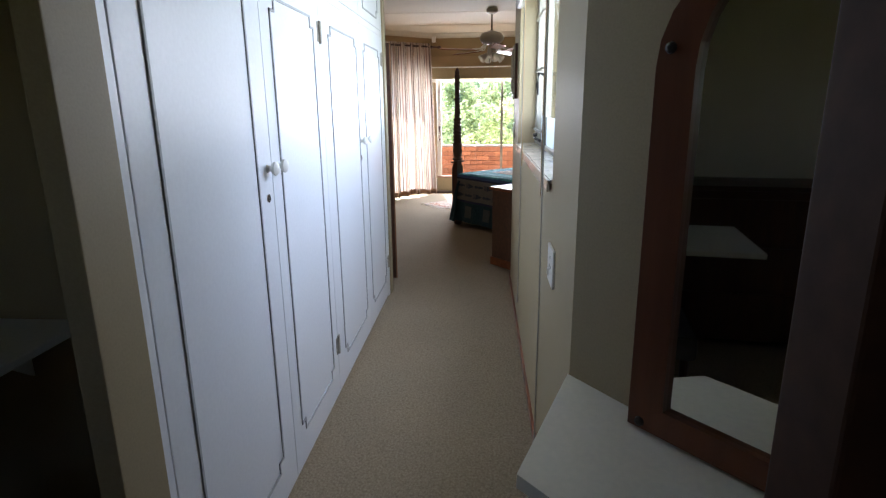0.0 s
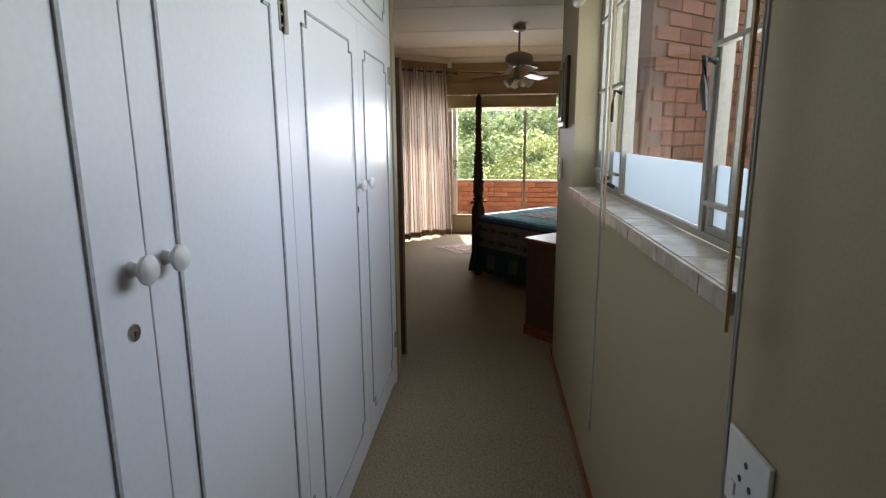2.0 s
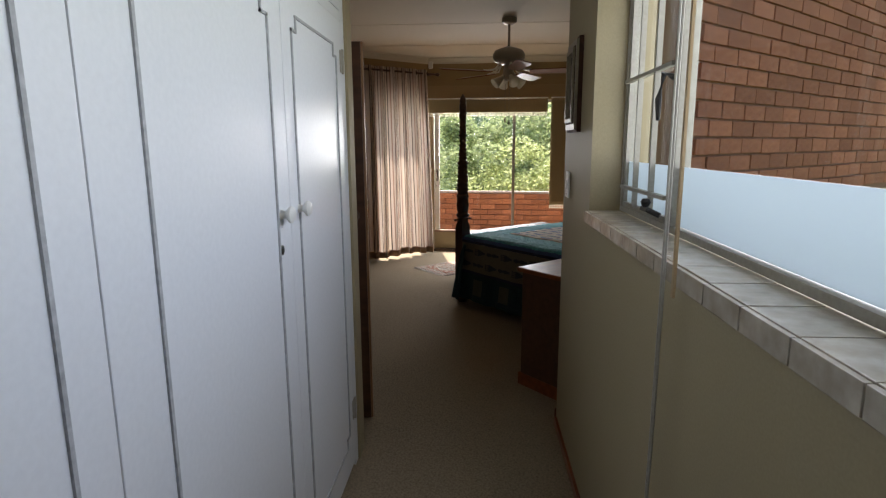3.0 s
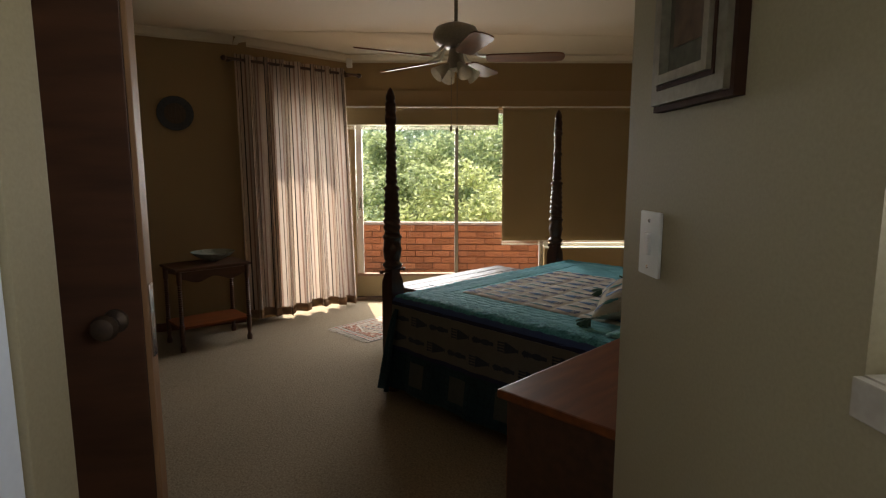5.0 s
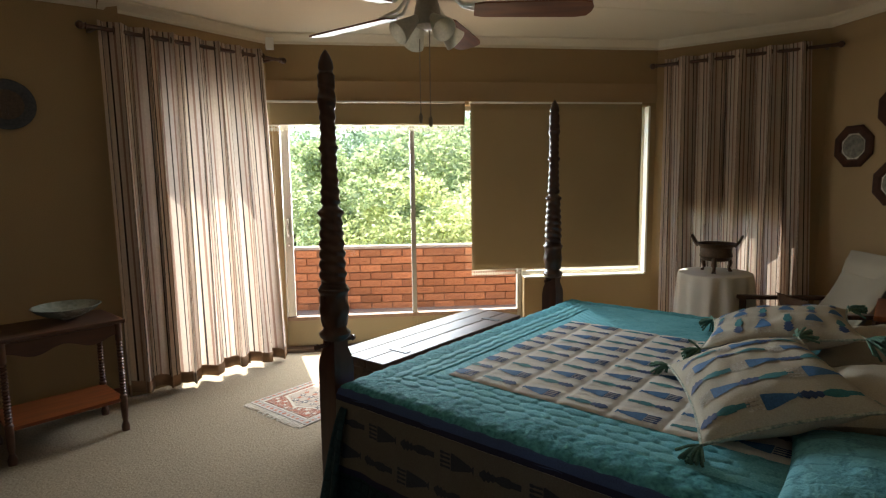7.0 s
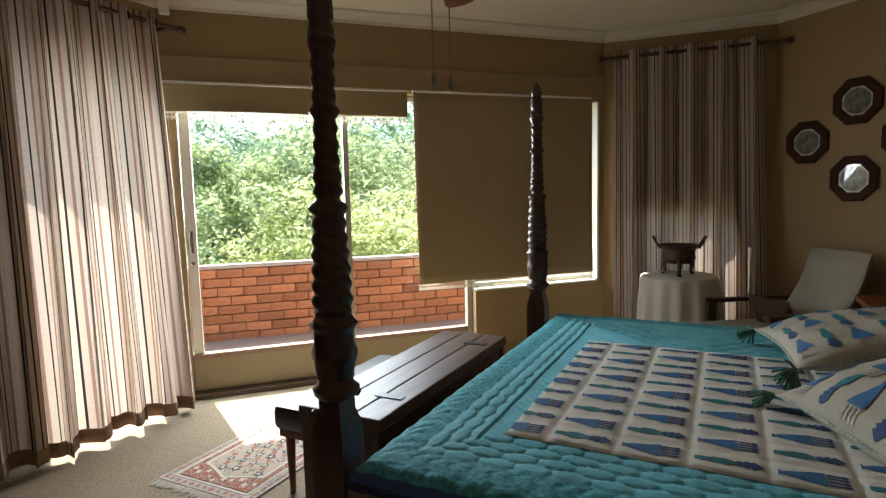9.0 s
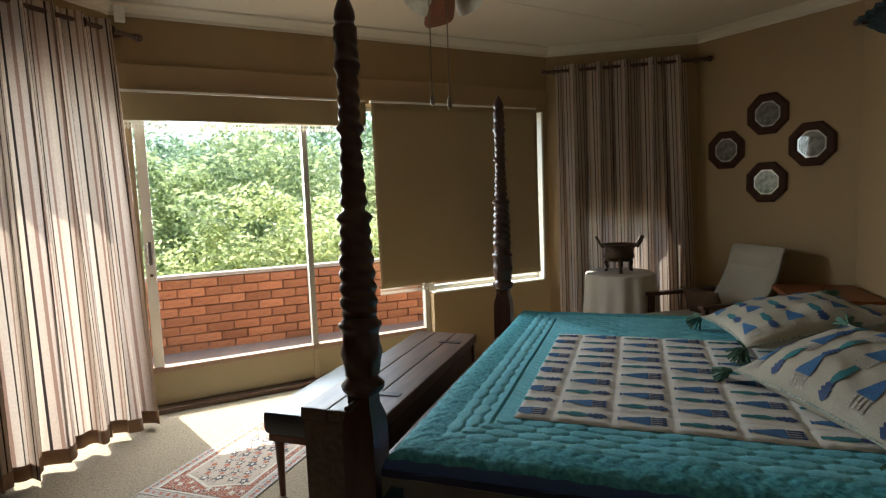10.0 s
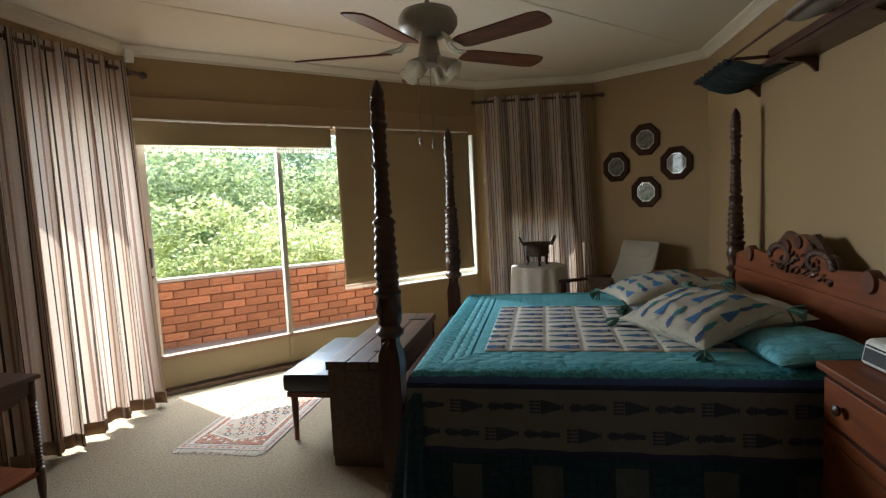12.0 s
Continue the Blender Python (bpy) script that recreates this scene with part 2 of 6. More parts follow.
M["tile"] = surface("marbled_sill_tile", (0.30, 0.25, 0.19), (0.52, 0.46, 0.38), 0.22, 24, 9, 0.12, vary=0.08)
M["grout"] = surface("sill_grout", (0.25, 0.22, 0.18), (0.36, 0.32, 0.27), 0.9, 80, 5, 0.2)
M["blind"] = surface("tan_blind_canvas", (0.31, 0.235, 0.125), (0.39, 0.30, 0.17), 0.9, 420, 2, 0.4, spec=0.1)
M["cloth_white"] = surface("off_white_linen", (0.56, 0.52, 0.45), (0.68, 0.64, 0.56), 0.9, 350, 4, 0.4, spec=0.15)
M["chair_white"] = surface("cream_upholstery", (0.31, 0.275, 0.205), (0.40, 0.36, 0.275), 0.85, 350, 4, 0.35, spec=0.15)
M["brown_cloth"] = surface("dark_brown_cushion_cloth", (0.045, 0.025, 0.015), (0.10, 0.058, 0.034), 0.9, 260, 8, 0.4, spec=0.1)
M["leather"] = surface("black_leather", (0.018, 0.018, 0.022), (0.045, 0.045, 0.052), 0.34, 120, 8, 0.35)
M["teal"] = surface("teal_quilted_cotton", (0.075, 0.30, 0.365), (0.22, 0.57, 0.645), 0.82, 160, 9, 0.6, dist=0.003, wear=0.4, spec=0.2)
M["teal_plait"] = surface("dark_teal_leaf_plait", (0.022, 0.135, 0.165), (0.13, 0.45, 0.50), 0.85, 70, 30, 0.9, dist=0.004, wear=0.25, spec=0.2)
M["frame_dark"] = surface("matt_dark_frame_wood", (0.030, 0.013, 0.008), (0.065, 0.026, 0.014), 0.7, 30, 4, 0.15, spec=0.18)
M["frame_bronze"] = surface("tarnished_gilt_frame", (0.20, 0.17, 0.12), (0.32, 0.28, 0.20), 0.42, 60, 9, 0.2, metal=0.3)
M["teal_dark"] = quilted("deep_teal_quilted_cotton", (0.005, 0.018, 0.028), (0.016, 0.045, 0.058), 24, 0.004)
M["navy"] = surface("navy_cotton", (0.009, 0.013, 0.042), (0.022, 0.028, 0.080), 0.8, 300, 6, 0.3)
M["panel_cotton"] = surface("off_white_printed_cotton", (0.50, 0.475, 0.42), (0.66, 0.63, 0.57), 0.9, 240, 5, 0.6, dist=0.002, spec=0.12)
M["print_blue"] = surface("blue_print", (0.017, 0.070, 0.17), (0.045, 0.155, 0.32), 0.8, 220, 20, 0.2)
M["print_dark"] = surface("dark_blue_print", (0.012, 0.03, 0.10), (0.03, 0.07, 0.17), 0.8, 220, 20, 0.2)
M["print_green"] = surface("blue_green_print", (0.012, 0.095, 0.11), (0.035, 0.20, 0.22), 0.8, 220, 20, 0.2)
M["fringe"] = surface("brown_and_cream_fringe_print", (0.16, 0.13, 0.10), (0.62, 0.58, 0.50), 0.9, 180, 40, 0.2)
M["cord"] = surface("twisted_cream_green_cord", (0.06, 0.14, 0.12), (0.55, 0.52, 0.42), 0.9, 110, 30, 0.5)
M["navy_edge"] = surface("blue_violet_edge_cotton", (0.030, 0.060, 0.17), (0.065, 0.115, 0.28), 0.75, 260, 6, 0.3)
M["teal_pillow"] = quilted("teal_quilted_pillow_cotton", (0.04, 0.17, 0.21), (0.15, 0.42, 0.48), 13, 0.006)
M["print_side"] = surface("dark_side_print", (0.02, 0.028, 0.045), (0.05, 0.06, 0.08), 0.85, 220, 20, 0.2)
M["pillow"] = surface("natural_woven_cotton", (0.33, 0.30, 0.235), (0.47, 0.43, 0.345), 0.92, 230, 6, 0.8, dist=0.003, spec=0.1)
# off-white cotton of the hanging sides, its shade put into a darker colour
M["side_cotton"] = surface("shade_darkened_side_cotton", (0.125, 0.112, 0.095), (0.20, 0.185, 0.155), 0.92, 260, 6, 0.6, spec=0.1)
M["fan_metal"] = surface("tan_grey_fan_enamel", (0.26, 0.225, 0.175), (0.36, 0.315, 0.25), 0.4, 80, 5, 0.1)
M["engraving"] = surface("faded_engraving", (0.05, 0.05, 0.04), (0.34, 0.33, 0.28), 0.8, 34, 14, 0.05)
M["dim_mount"] = surface("olive_mount_card", (0.07, 0.065, 0.045), (0.13, 0.115, 0.08), 0.8, 60, 8, 0.1)
M["patch"] = surface("muted_patch_cotton", (0.035, 0.045, 0.042), (0.10, 0.105, 0.09), 0.9, 200, 12, 0.3)
M["tassel"] = surface("green_tassel_yarn", (0.03, 0.09, 0.07), (0.12, 0.24, 0.17), 0.9, 160, 20, 0.5)
M["curtain"] = cloth("striped_curtain_cotton", [(0.0, (0.70, 0.565, 0.445)), (0.17, (0.045, 0.032, 0.03)), (0.225, (0.66, 0.53, 0.43)), (0.36, (0.36, 0.23, 0.175)), (0.44, (0.67, 0.56, 0.465)), (0.62, (0.05, 0.035, 0.03)), (0.665, (0.65, 0.54, 0.445)), (0.82, (0.34, 0.21, 0.16)), (0.89, (0.62, 0.49, 0.39))], 0.140, 0.38)
M["curtain_hem"] = surface("brown_hem_band", (0.22, 0.13, 0.075), (0.32, 0.20, 0.12), 0.9, 250, 5, 0.4)
M["lace"] = cloth("cream_lace", [(0.0, (0.82, 0.77, 0.66)), (1.0, (0.82, 0.77, 0.66))], 1.0, 0.6)
M["glass"] = plain_glass("window_glass", (0.97, 0.98, 0.98))
M["film"] = plain_glass("frosted_film", (0.60, 0.65, 0.68), 0.35)
M["bark"] = surface("bark", (0.05, 0.035, 0.022), (0.13, 0.09, 0.06), 0.9, 30, 4, 0.6)
M["grass"] = surface("garden_grass", (0.05, 0.09, 0.02), (0.12, 0.17, 0.04), 0.9, 20, 0.3, 0.4)
mm, mnt, mb_ = nodes_of("mirror_glass")
mb_.inputs["Metallic"].default_value, mb_.inputs["Roughness"].default_value = 1.0, 0.02
mb_.inputs["Base Color"].default_value = (0.80, 0.82, 0.80, 1)
M["mirror"] = mm


# ---- mesh helpers ----
def box(bm, x0, x1, y0, y1, z0, z1, m=None, bevel=0.0):
    g = bmesh.ops.create_cube(bm, size=1.0)
    v = g["verts"]
    t = Matrix.Translation(((x0 + x1) / 2, (y0 + y1) / 2, (z0 + z1) / 2)) @ Matrix.Diagonal((x1 - x0, y1 - y0, z1 - z0, 1))
    bmesh.ops.transform(bm, matrix=(m @ t) if m else t, verts=v)
    if bevel:
        es = list({e for q in v for e in q.link_edges})
        bmesh.ops.bevel(bm, geom=es, offset=bevel, segments=2, profile=0.6, affect="EDGES")
    return bm


def boxes(rows, bevel=0.0):
    bm = bmesh.new()
    for r in rows:
        box(bm, *r, bevel=bevel)
    return bm


def lathe(bm, profile, seg=20, m=None, flute=None):
    """Turns (radius, z) rows round z. flute(a, z) scales the radius, for carving."""
    rings = []
    for r, z in profile:
        ring = []
        for i in range(seg):
            a = 2 * math.pi * i / seg
            k = r * (flute(a, z) if flute else 1)
            p = Vector((k * math.cos(a), k * math.sin(a), z))
            ring.append(bm.verts.new(m @ p if m else p))
        rings.append(ring)
    for a, b in zip(rings, rings[1:]):
        for i in range(seg):
            bm.faces.new((a[i], a[(i + 1) % seg], b[(i + 1) % seg], b[i]))
    bm.faces.new(list(reversed(rings[0])))
    bm.faces.new(rings[-1])
    return bm


def tube(bm, pts, r, seg=8):
    """A round bar along points."""
    pts = [Vector(p) for p in pts]
    rings = []
    for i, p in enumerate(pts):
        d = (pts[min(i + 1, len(pts) - 1)] - pts[max(i - 1, 0)]).normalized()
        a = d.orthogonal().normalized() if abs(d.z) > 0.9 else d.cross(Vector((0, 0, 1))).normalized()
        b = d.cross(a)
        rr = r[i] if isinstance(r, (list, tuple)) else r
        rings.append([bm.verts.new(p + rr * (math.cos(2 * math.pi * k / seg) * a + math.sin(2 * math.pi * k / seg) * b)) for k in range(seg)])
    for a, b in zip(rings, rings[1:]):
        for k in range(seg):
            bm.faces.new((a[k], a[(k + 1) % seg], b[(k + 1) % seg], b[k]))
    bm.faces.new(list(reversed(rings[0])))
    bm.faces.new(rings[-1])
    return bm


def prism(bm, outline, z0, z1, m=None):
    """Extrudes a plan outline from z0 to z1."""
    lo = [bm.verts.new((m @ Vector((x, y, z0))) if m else (x, y, z0)) for x, y in outline]
    hi = [bm.verts.new((m @ Vector((x, y, z1))) if m else (x, y, z1)) for x, y in outline]
    n = len(lo)
    bm.faces.new(list(reversed(lo)))
    bm.faces.new(hi)
    for i in range(n):
        bm.faces.new((lo[i], lo[(i + 1) % n], hi[(i + 1) % n], hi[i]))
    return bm


def mesh_of(name, bm, material, smooth=False):
    bmesh.ops.recalc_face_normals(bm, faces=bm.faces)
    d = bpy.data.meshes.new(name)
    bm.to_mesh(d)
    bm.free()
    d.materials.append(M[material] if isinstance(material, str) else material)
    if smooth:
        d.polygons.foreach_set("use_smooth", [True] * len(d.polygons))
        d.set_sharp_from_angle(angle=radians(40))
    return d


def part(name, bm, material, parent, label="", m=None, smooth=False):
    """Links a bmesh as one mesh object under a thing or a part."""
    ob = new(name, mesh_of(name, bm, material, smooth))
    ob.parent = parent
    if m:
        ob.matrix_basis = m
    return tagged(ob, label)


def thing(name, m, label, category, group="", kind=""):
    ob = new(name)
    ob.empty_display_size = 0.1
    ob.matrix_basis = m
    return tagged(ob, label, category, group, kind)


def solid(name, bm, material, label, category="", kind="", m=None, smooth=False, group=""):
    ob = new(name, mesh_of(name, bm, material, smooth))
    if m:
        ob.matrix_basis = m
    return tagged(ob, label, category, group, kind)


def along(p, q):
    """The pose at p whose x runs to q, and the distance."""
    d = Vector((q[0] - p[0], q[1] - p[1]))
    return pose(p[0], p[1], 0, 0, 0, math.degrees(math.atan2(d.y, d.x))), d.length


def wall_bm(length, z0, z1, thick, openings=(), out=1, ext=(0, 0)):
    """A wall along local x, its inner face at y = 0 and its body on the side out; openings (s0, s1, z0, z1) go through."""
    bm = bmesh.new()
    ss = sorted({-ext[0], length + ext[1], *[v for o in openings for v in o[:2]]})
    for a, b in zip(ss, ss[1:]):
        mid = (a + b) / 2
        cuts = sorted([o[2:] for o in openings if o[0] < mid < o[1]])
        z = z0
        for c0, c1 in cuts:
            if c0 > z + 1e-4:
                box(bm, a, b, min(0, out * thick), max(0, out * thick), z, c0)
            z = c1
        if z1 > z + 1e-4:
            box(bm, a, b, min(0, out * thick), max(0, out * thick), z, z1)
    bmesh.ops.remove_doubles(bm, verts=bm.verts, dist=1e-5)
    return bm


# ---- plan ----
CEIL = 2.70
A, B, C = (-0.48, 10.22), (-1.42, 9.40), (-2.62, 8.86)
D, F = (2.93, 10.05), (3.87, 9.18)
G, E = (3.93, 7.97), (0.66, 5.12)
W0 = (-2.80, 4.62)
BED = pose(0.076, 7.58, 0, 0, 0, 40.9)     # x runs along the foot end, y towards the window wall


def wall(name, p, q, material, thick=0.25, openings=(), out=1, ext=(0, 0), label="cream painted plaster wall", z1=CEIL):
    m, n = along(p, q)
    return solid(name, wall_bm(n, 0, z1, thick, openings, out, ext), material, label, "wall", "structure", m)


outline_room = [(0.66, -1.6), (2.1, -1.6), (2.1, 1.0), (0.9, 2.2), (0.9, 4.95), (4.2, 7.8), (4.12, 9.28), (3.03, 10.28), (-0.56, 10.46), (-1.55, 9.6), (-2.85, 9.0), (-3.05, 4.4), (-2.4, 4.4), (-2.4, -1.6)]
solid("floor", prism(bmesh.new(), outline_room, -0.12, 0.0), "carpet", "beige looped wall-to-wall carpet, worn in the walkway", "floor", "structure")
ceil_bm = prism(bmesh.new(), outline_room, CEIL, CEIL + 0.1)
for y in (5.6, 6.8, 8.0, 9.2):
    box(ceil_bm, -2.7, 3.6 if y < 9 else 3.2, y - 0.02, y + 0.02, CEIL - 0.003, CEIL - 0.0005)
solid("ceiling", ceil_bm, "ceiling", "off-white painted board ceiling", "ceiling", "structure")

# corridor
wall("wall_corridor", (0.66, 1.672), E, "wall_pale", 0.22, [(0.658, 2.778, 1.254, 2.26)], -1, (0, 0), "pale cream plaster wall with a window")
wall("wall_headboard", E, G, "wall", 0.26, (), -1, (0, 0.12))
wall("wall_plates", F, G, "wall", 0.24, (), 1, (0, 0.1))
wall("wall_bay_right", D, F, "wall", 0.2, [(0.30, 0.98, 0.62, 2.12)], 1, (0.1, 0.1))
wall("wall_window", A, D, "wall", 0.2, [(0.03, 2.20, 0.0, 2.14), (2.20, 3.36, 0.60, 2.14)], 1, (0.1, 0.1))
wall("wall_bay_left", B, A, "wall", 0.2, [(0.40, 1.20, 0.0, 2.12)], 1, (0, 0.1))
wall("wall_clock", C, B, "wall", 0.22, (), 1, (0.1, 0.12))
wall("wall_west", (-2.80, 4.42), C, "wall", 0.24, (), 1, (0.1, 0.1))
wall("wall_back", (-1.02, 4.75), (-2.80, 4.75), "wall", 0.2, (), 1, (0, 0.2))
# dressing area behind the corridor
wall("wall_mirror", (0.645, 1.670), (1.75, 0.151), "wall_pale", 0.2, (), 1, (0, 0.1), "pale plaster wall beside the dressing counter")
# walls out of view, painted lighter so that they brighten the dressing area
wall("wall_dressing_right", (1.75, 0.42), (1.75, -1.5), "wall_bounce", 0.2, (), 1, (0, 0.2))
wall("wall_dressing_back", (2.0, -1.45), (-2.2, -1.45), "wall_bounce", 0.2, [(2.45, 2.95, 1.4, 2.0)], 1, (0, 0.2), "cream plaster wall with an added window opening")
wall("wall_dressing_left", (-2.2, -1.45), (-2.2, 4.5), "wall_bounce", 0.2, (), 1, (0, 0))

# ---- corridor: built-in cupboards ----
CX = -0.37


def strip_path(pts, w, d):
    """A flat moulding strip on the y-z plane along a closed path; w wide, d proud in x."""
    bm = bmesh.new()
    n = len(pts)
    for i in range(n):
        (y0, z0), (y1, z1) = pts[i], pts[(i + 1) % n]
        box(bm, 0, d, min(y0, y1) - w / 2, max(y0, y1) + w / 2, min(z0, z1) - w / 2, max(z0, z1) + w / 2)
    return bm


def knob_bm():
    bm = bmesh.new()
    lathe(bm, [(0.015, 0), (0.012, 0.006), (0.010, 0.013), (0.017, 0.019), (0.025, 0.026), (0.0255, 0.033), (0.018, 0.040), (0.005, 0.042)], 16, pose(0, 0, 0, 0, 90, 0))
    return bm


def hinge_bm():
    bm = bmesh.new()
    box(bm, 0, 0.004, -0.03, 0.03, -0.045, 0.045)
    lathe(bm, [(0.006, -0.05), (0.006, -0.018), (0.0045, -0.016), (0.006, -0.014), (0.006, 0.014), (0.0045, 0.016), (0.006, 0.018), (0.006, 0.05)], 10, pose(0.006, 0, 0))
    for z in (-0.03, 0, 0.03):
        for y in (-0.02, 0.02):
            lathe(bm, [(0.004, 0), (0.003, 0.002)], 8, pose(0.004, y, z, 0, 90, 0))
    return bm


def notched(y0, y1, z0, z1, s=0.045):
    return [(y0 + s, z0), (y1 - s, z0), (y1 - s, z0 + s), (y1, z0 + s), (y1, z1 - s), (y1 - s, z1 - s), (y1 - s, z1), (y0 + s, z1), (y0 + s, z1 - s), (y0, z1 - s), (y0, z0 + s), (y0 + s, z0 + s)]


cup = thing("wardrobe", pose(CX, 0, 0), "white gloss painted built-in cupboard with four panelled doors", "wardrobe")
part("carcass", boxes([(-0.60, -0.03, 2.06, 4.698, 0.0, CEIL), (-0.055, -0.03, 1.364, 2.06, 0, CEIL)]), "white", cup)
part("end_post", boxes([(-0.045, 0.012, 1.210, 1.362, 0.0, CEIL)], 0.003), "wall_pale", cup, "cream painted end post")
part("stile", boxes([(-0.03, 0.0, 1.364, 1.406, 0.0, CEIL)], 0.002), "white", cup)
part("stile", boxes([(-0.03, 0.0, 4.642, 4.698, 0.0, CEIL)], 0.002), "white", cup)
part("rail", boxes([(-0.03, -0.002, 1.408, 4.642, 2.045, 2.085)], 0.002), "white", cup)
part("plinth", boxes([(-0.04, -0.012, 1.408, 4.642, 0.0, 0.028)]), "white", cup)
# each door: its two edges, its panel moulding, its knob, and whether it locks
doors = [(1.412, 2.243, 1.53, 2.105, 2.200, 1), (2.247, 2.980, 2.342, 2.877, 2.298, 0), (2.984, 3.883, 3.135, 3.765, 3.800, 1), (3.887, 4.640, 3.972, 4.535, 3.968, 0)]
for y0, y1, m0, m1, ky, right in doors:
    dr = part("door", boxes([(-0.026, 0.0, y0, y1, 0.03, 2.043)], 0.003), "white", cup)
    part("moulding", strip_path(notched(m0, m1, 0.17, 1.93), 0.009, 0.005), "groove", dr, "panel moulding greyed for its shadow and grime")
    part("knob", knob_bm(), "plastic", dr, "round white china knob", pose(0, ky, 1.330), True)
    if right:
        esc = bmesh.new()
        lathe(esc, [(0.016, 0), (0.015, 0.003), (0.004, 0.004)], 14, pose(0, 0, 0, 0, 90, 0))
        box(esc, 0.003, 0.006, -0.002, 0.002, -0.010, 0.004)
        part("keyhole", esc, "chrome", dr, "small metal keyhole plate", pose(0, ky - 0.012, 1.225), True)
    hy = y0 + 0.002 if right else y1 - 0.002
    if hy > 1.6:
        for hz in (0.30, 1.88):
            part("hinge", hinge_bm(), "metal_frame", dr, "painted butt hinge", pose(0, hy, hz), True)
    up = part("upper_door", boxes([(-0.026, 0.0, y0, y1, 2.088, 2.66)], 0.003), "white", cup)
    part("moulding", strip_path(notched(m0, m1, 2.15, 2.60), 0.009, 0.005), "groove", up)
solid("wall_pillar", boxes([(-1.02, CX + 0.012, 4.700, 4.800, 0, CEIL)], 0.003), "wall_pale", "pale plaster pillar at the end of the cupboards", "wall", "structure")
wall("wall_recess", (-2.2, 2.06), (-0.97, 2.06), "wall_pale", 0.1, (), 1)

# recess with a shelf and a dark stool
sh = thing("wall_shelf", pose(-2.2, 1.65, 0.80), "white painted shelf in a dark recess", "shelf")
part("board", boxes([(0.0, 1.17, -1.0, 0.40, -0.028, 0.0)], 0.004), "white_warm", sh)
for x in (0.2, 0.9):
    part("bracket", prism(bmesh.new(), [(0, 0), (0.25, 0), (0, -0.2)], x, x + 0.02, pose(0, 0, 0) @ Matrix(((0, 0, 1, 0), (-1, 0, 0, 0.4), (0, 1, 0, -0.03), (0, 0, 0, 1)))), "white_warm", sh)
st = thing("stool", pose(-1.0, 1.2, 0), "low dark upholstered stool on the carpet", "stool")
part("seat", boxes([(-0.25, 0.25, -0.22, 0.22, 0.30, 0.42)], 0.03), "leather", st)
for x in (-0.2, 0.2):
    for y in (-0.17, 0.17):
        part("leg", lathe(bmesh.new(), [(0.014, 0), (0.02, 0.15), (0.024, 0.30)], 10, pose(x, y, 0)), "wood_dark", st)

dc = thing("dressing_chest", pose(-1.72, 0.05, 0), "tall dark wooden chest against the dressing room wall", "chest")
part("body", boxes([(-0.42, 0.0, 0.0, 1.05, 0.05, 1.02)], 0.006), "wood_dark", dc)
part("top", boxes([(-0.44, 0.02, -0.02, 1.07, 1.02, 1.05)], 0.008), "wood_dark", dc)
for z in (0.10, 0.40, 0.70):
    part("drawer", boxes([(0.0, 0.015, 0.04, 1.01, z, z + 0.27)], 0.004), "wood_dark", dc)

# dressing counter and mirror
cnt = solid("dressing_counter", prism(bmesh.new(), [(0.640, 1.668), (0.474, 1.222), (0.865, 0.767), (1.27, 0.80)], 0.788, 0.820), "white_warm", "white gloss corner dressing counter", "counter")
tagged(part("support", boxes([(0.78, 0.98, 0.86, 1.02, 0.0, 0.788)], 0.004), "white_warm", cnt))
mr = thing("wall_mirror", along((0.645, 1.670), (1.75, 0.151))[0] @ pose(0.797, 0, 0, 0, 0, 4) @ pose(-0.797, 0, 0), "arched mirror in a dark stained wooden frame", "mirror")


def arch(w, z0, zs, r, seg=14):
    pts = [(0, z0), (w, z0), (w, zs)]
    for i in range(seg + 1):
        a = math.pi * i / seg
        pts.append((w / 2 + w / 2 * math.cos(a), zs + r * math.sin(a)))
    pts.append((0, zs))
    return pts


def upright(bm, outline, y0, y1):
    """Extrudes an outline in x and z from y0 to y1."""
    m = Matrix(((1, 0, 0, 0), (0, 0, -1, 0), (0, 1, 0, 0), (0, 0, 0, 1)))
    return prism(bm, outline, -y1, -y0, m)


MX, MW = 0.258, 0.555
frame_bm = bmesh.new()
for o, i in [(arch(MW, 0.829, 1.612, 0.233), [(x * (MW - 0.16) / MW + 0.08, (z - 0.829) * 0.92 + 0.887) for x, z in arch(MW, 0.829, 1.612, 0.233)])]:
    n = len(o)
    fo, fi, bo, bi = [], [], [], []
    for (ox, oz), (ix, iz) in zip(o, i):
        fo.append(frame_bm.verts.new((ox, -0.035, oz)))
        fi.append(frame_bm.verts.new((ix, -0.028, iz)))
        bo.append(frame_bm.verts.new((ox, -0.003, oz)))
        bi.append(frame_bm.verts.new((ix, -0.003, iz)))
    for k in range(n):
        j = (k + 1) % n
        for a, b in ((fo, fi), (bo, fo), (fi, bi), (bi, bo)):
            frame_bm.faces.new((a[k], a[j], b[j], b[k]))
part("frame", frame_bm, "wood_door", mr, "", pose(MX, 0, 0))
part("mirror_glass", upright(bmesh.new(), [(x * (MW - 0.152) / MW + 0.076, (z - 0.829) * 0.925 + 0.883) for x, z in arch(MW, 0.829, 1.612, 0.233)], -0.012, -0.006), "mirror", mr, "silvered mirror glass", pose(MX, 0, 0))
for z in (0.845, 1.648):
    part("screw", lathe(bmesh.new(), [(0.012, 0), (0.010, 0.006), (0.004, 0.009)], 12, pose(MX + 0.03, -0.034, z, 90, 0, 0)), "steel_dark", mr)
solid("door_jamb", boxes([(0.668, 0.812, 0.614, 0.704, 0, 2.1)], 0.004), "frame_dark", "dark door jamb beside the dressing counter", "door jamb", "structure")
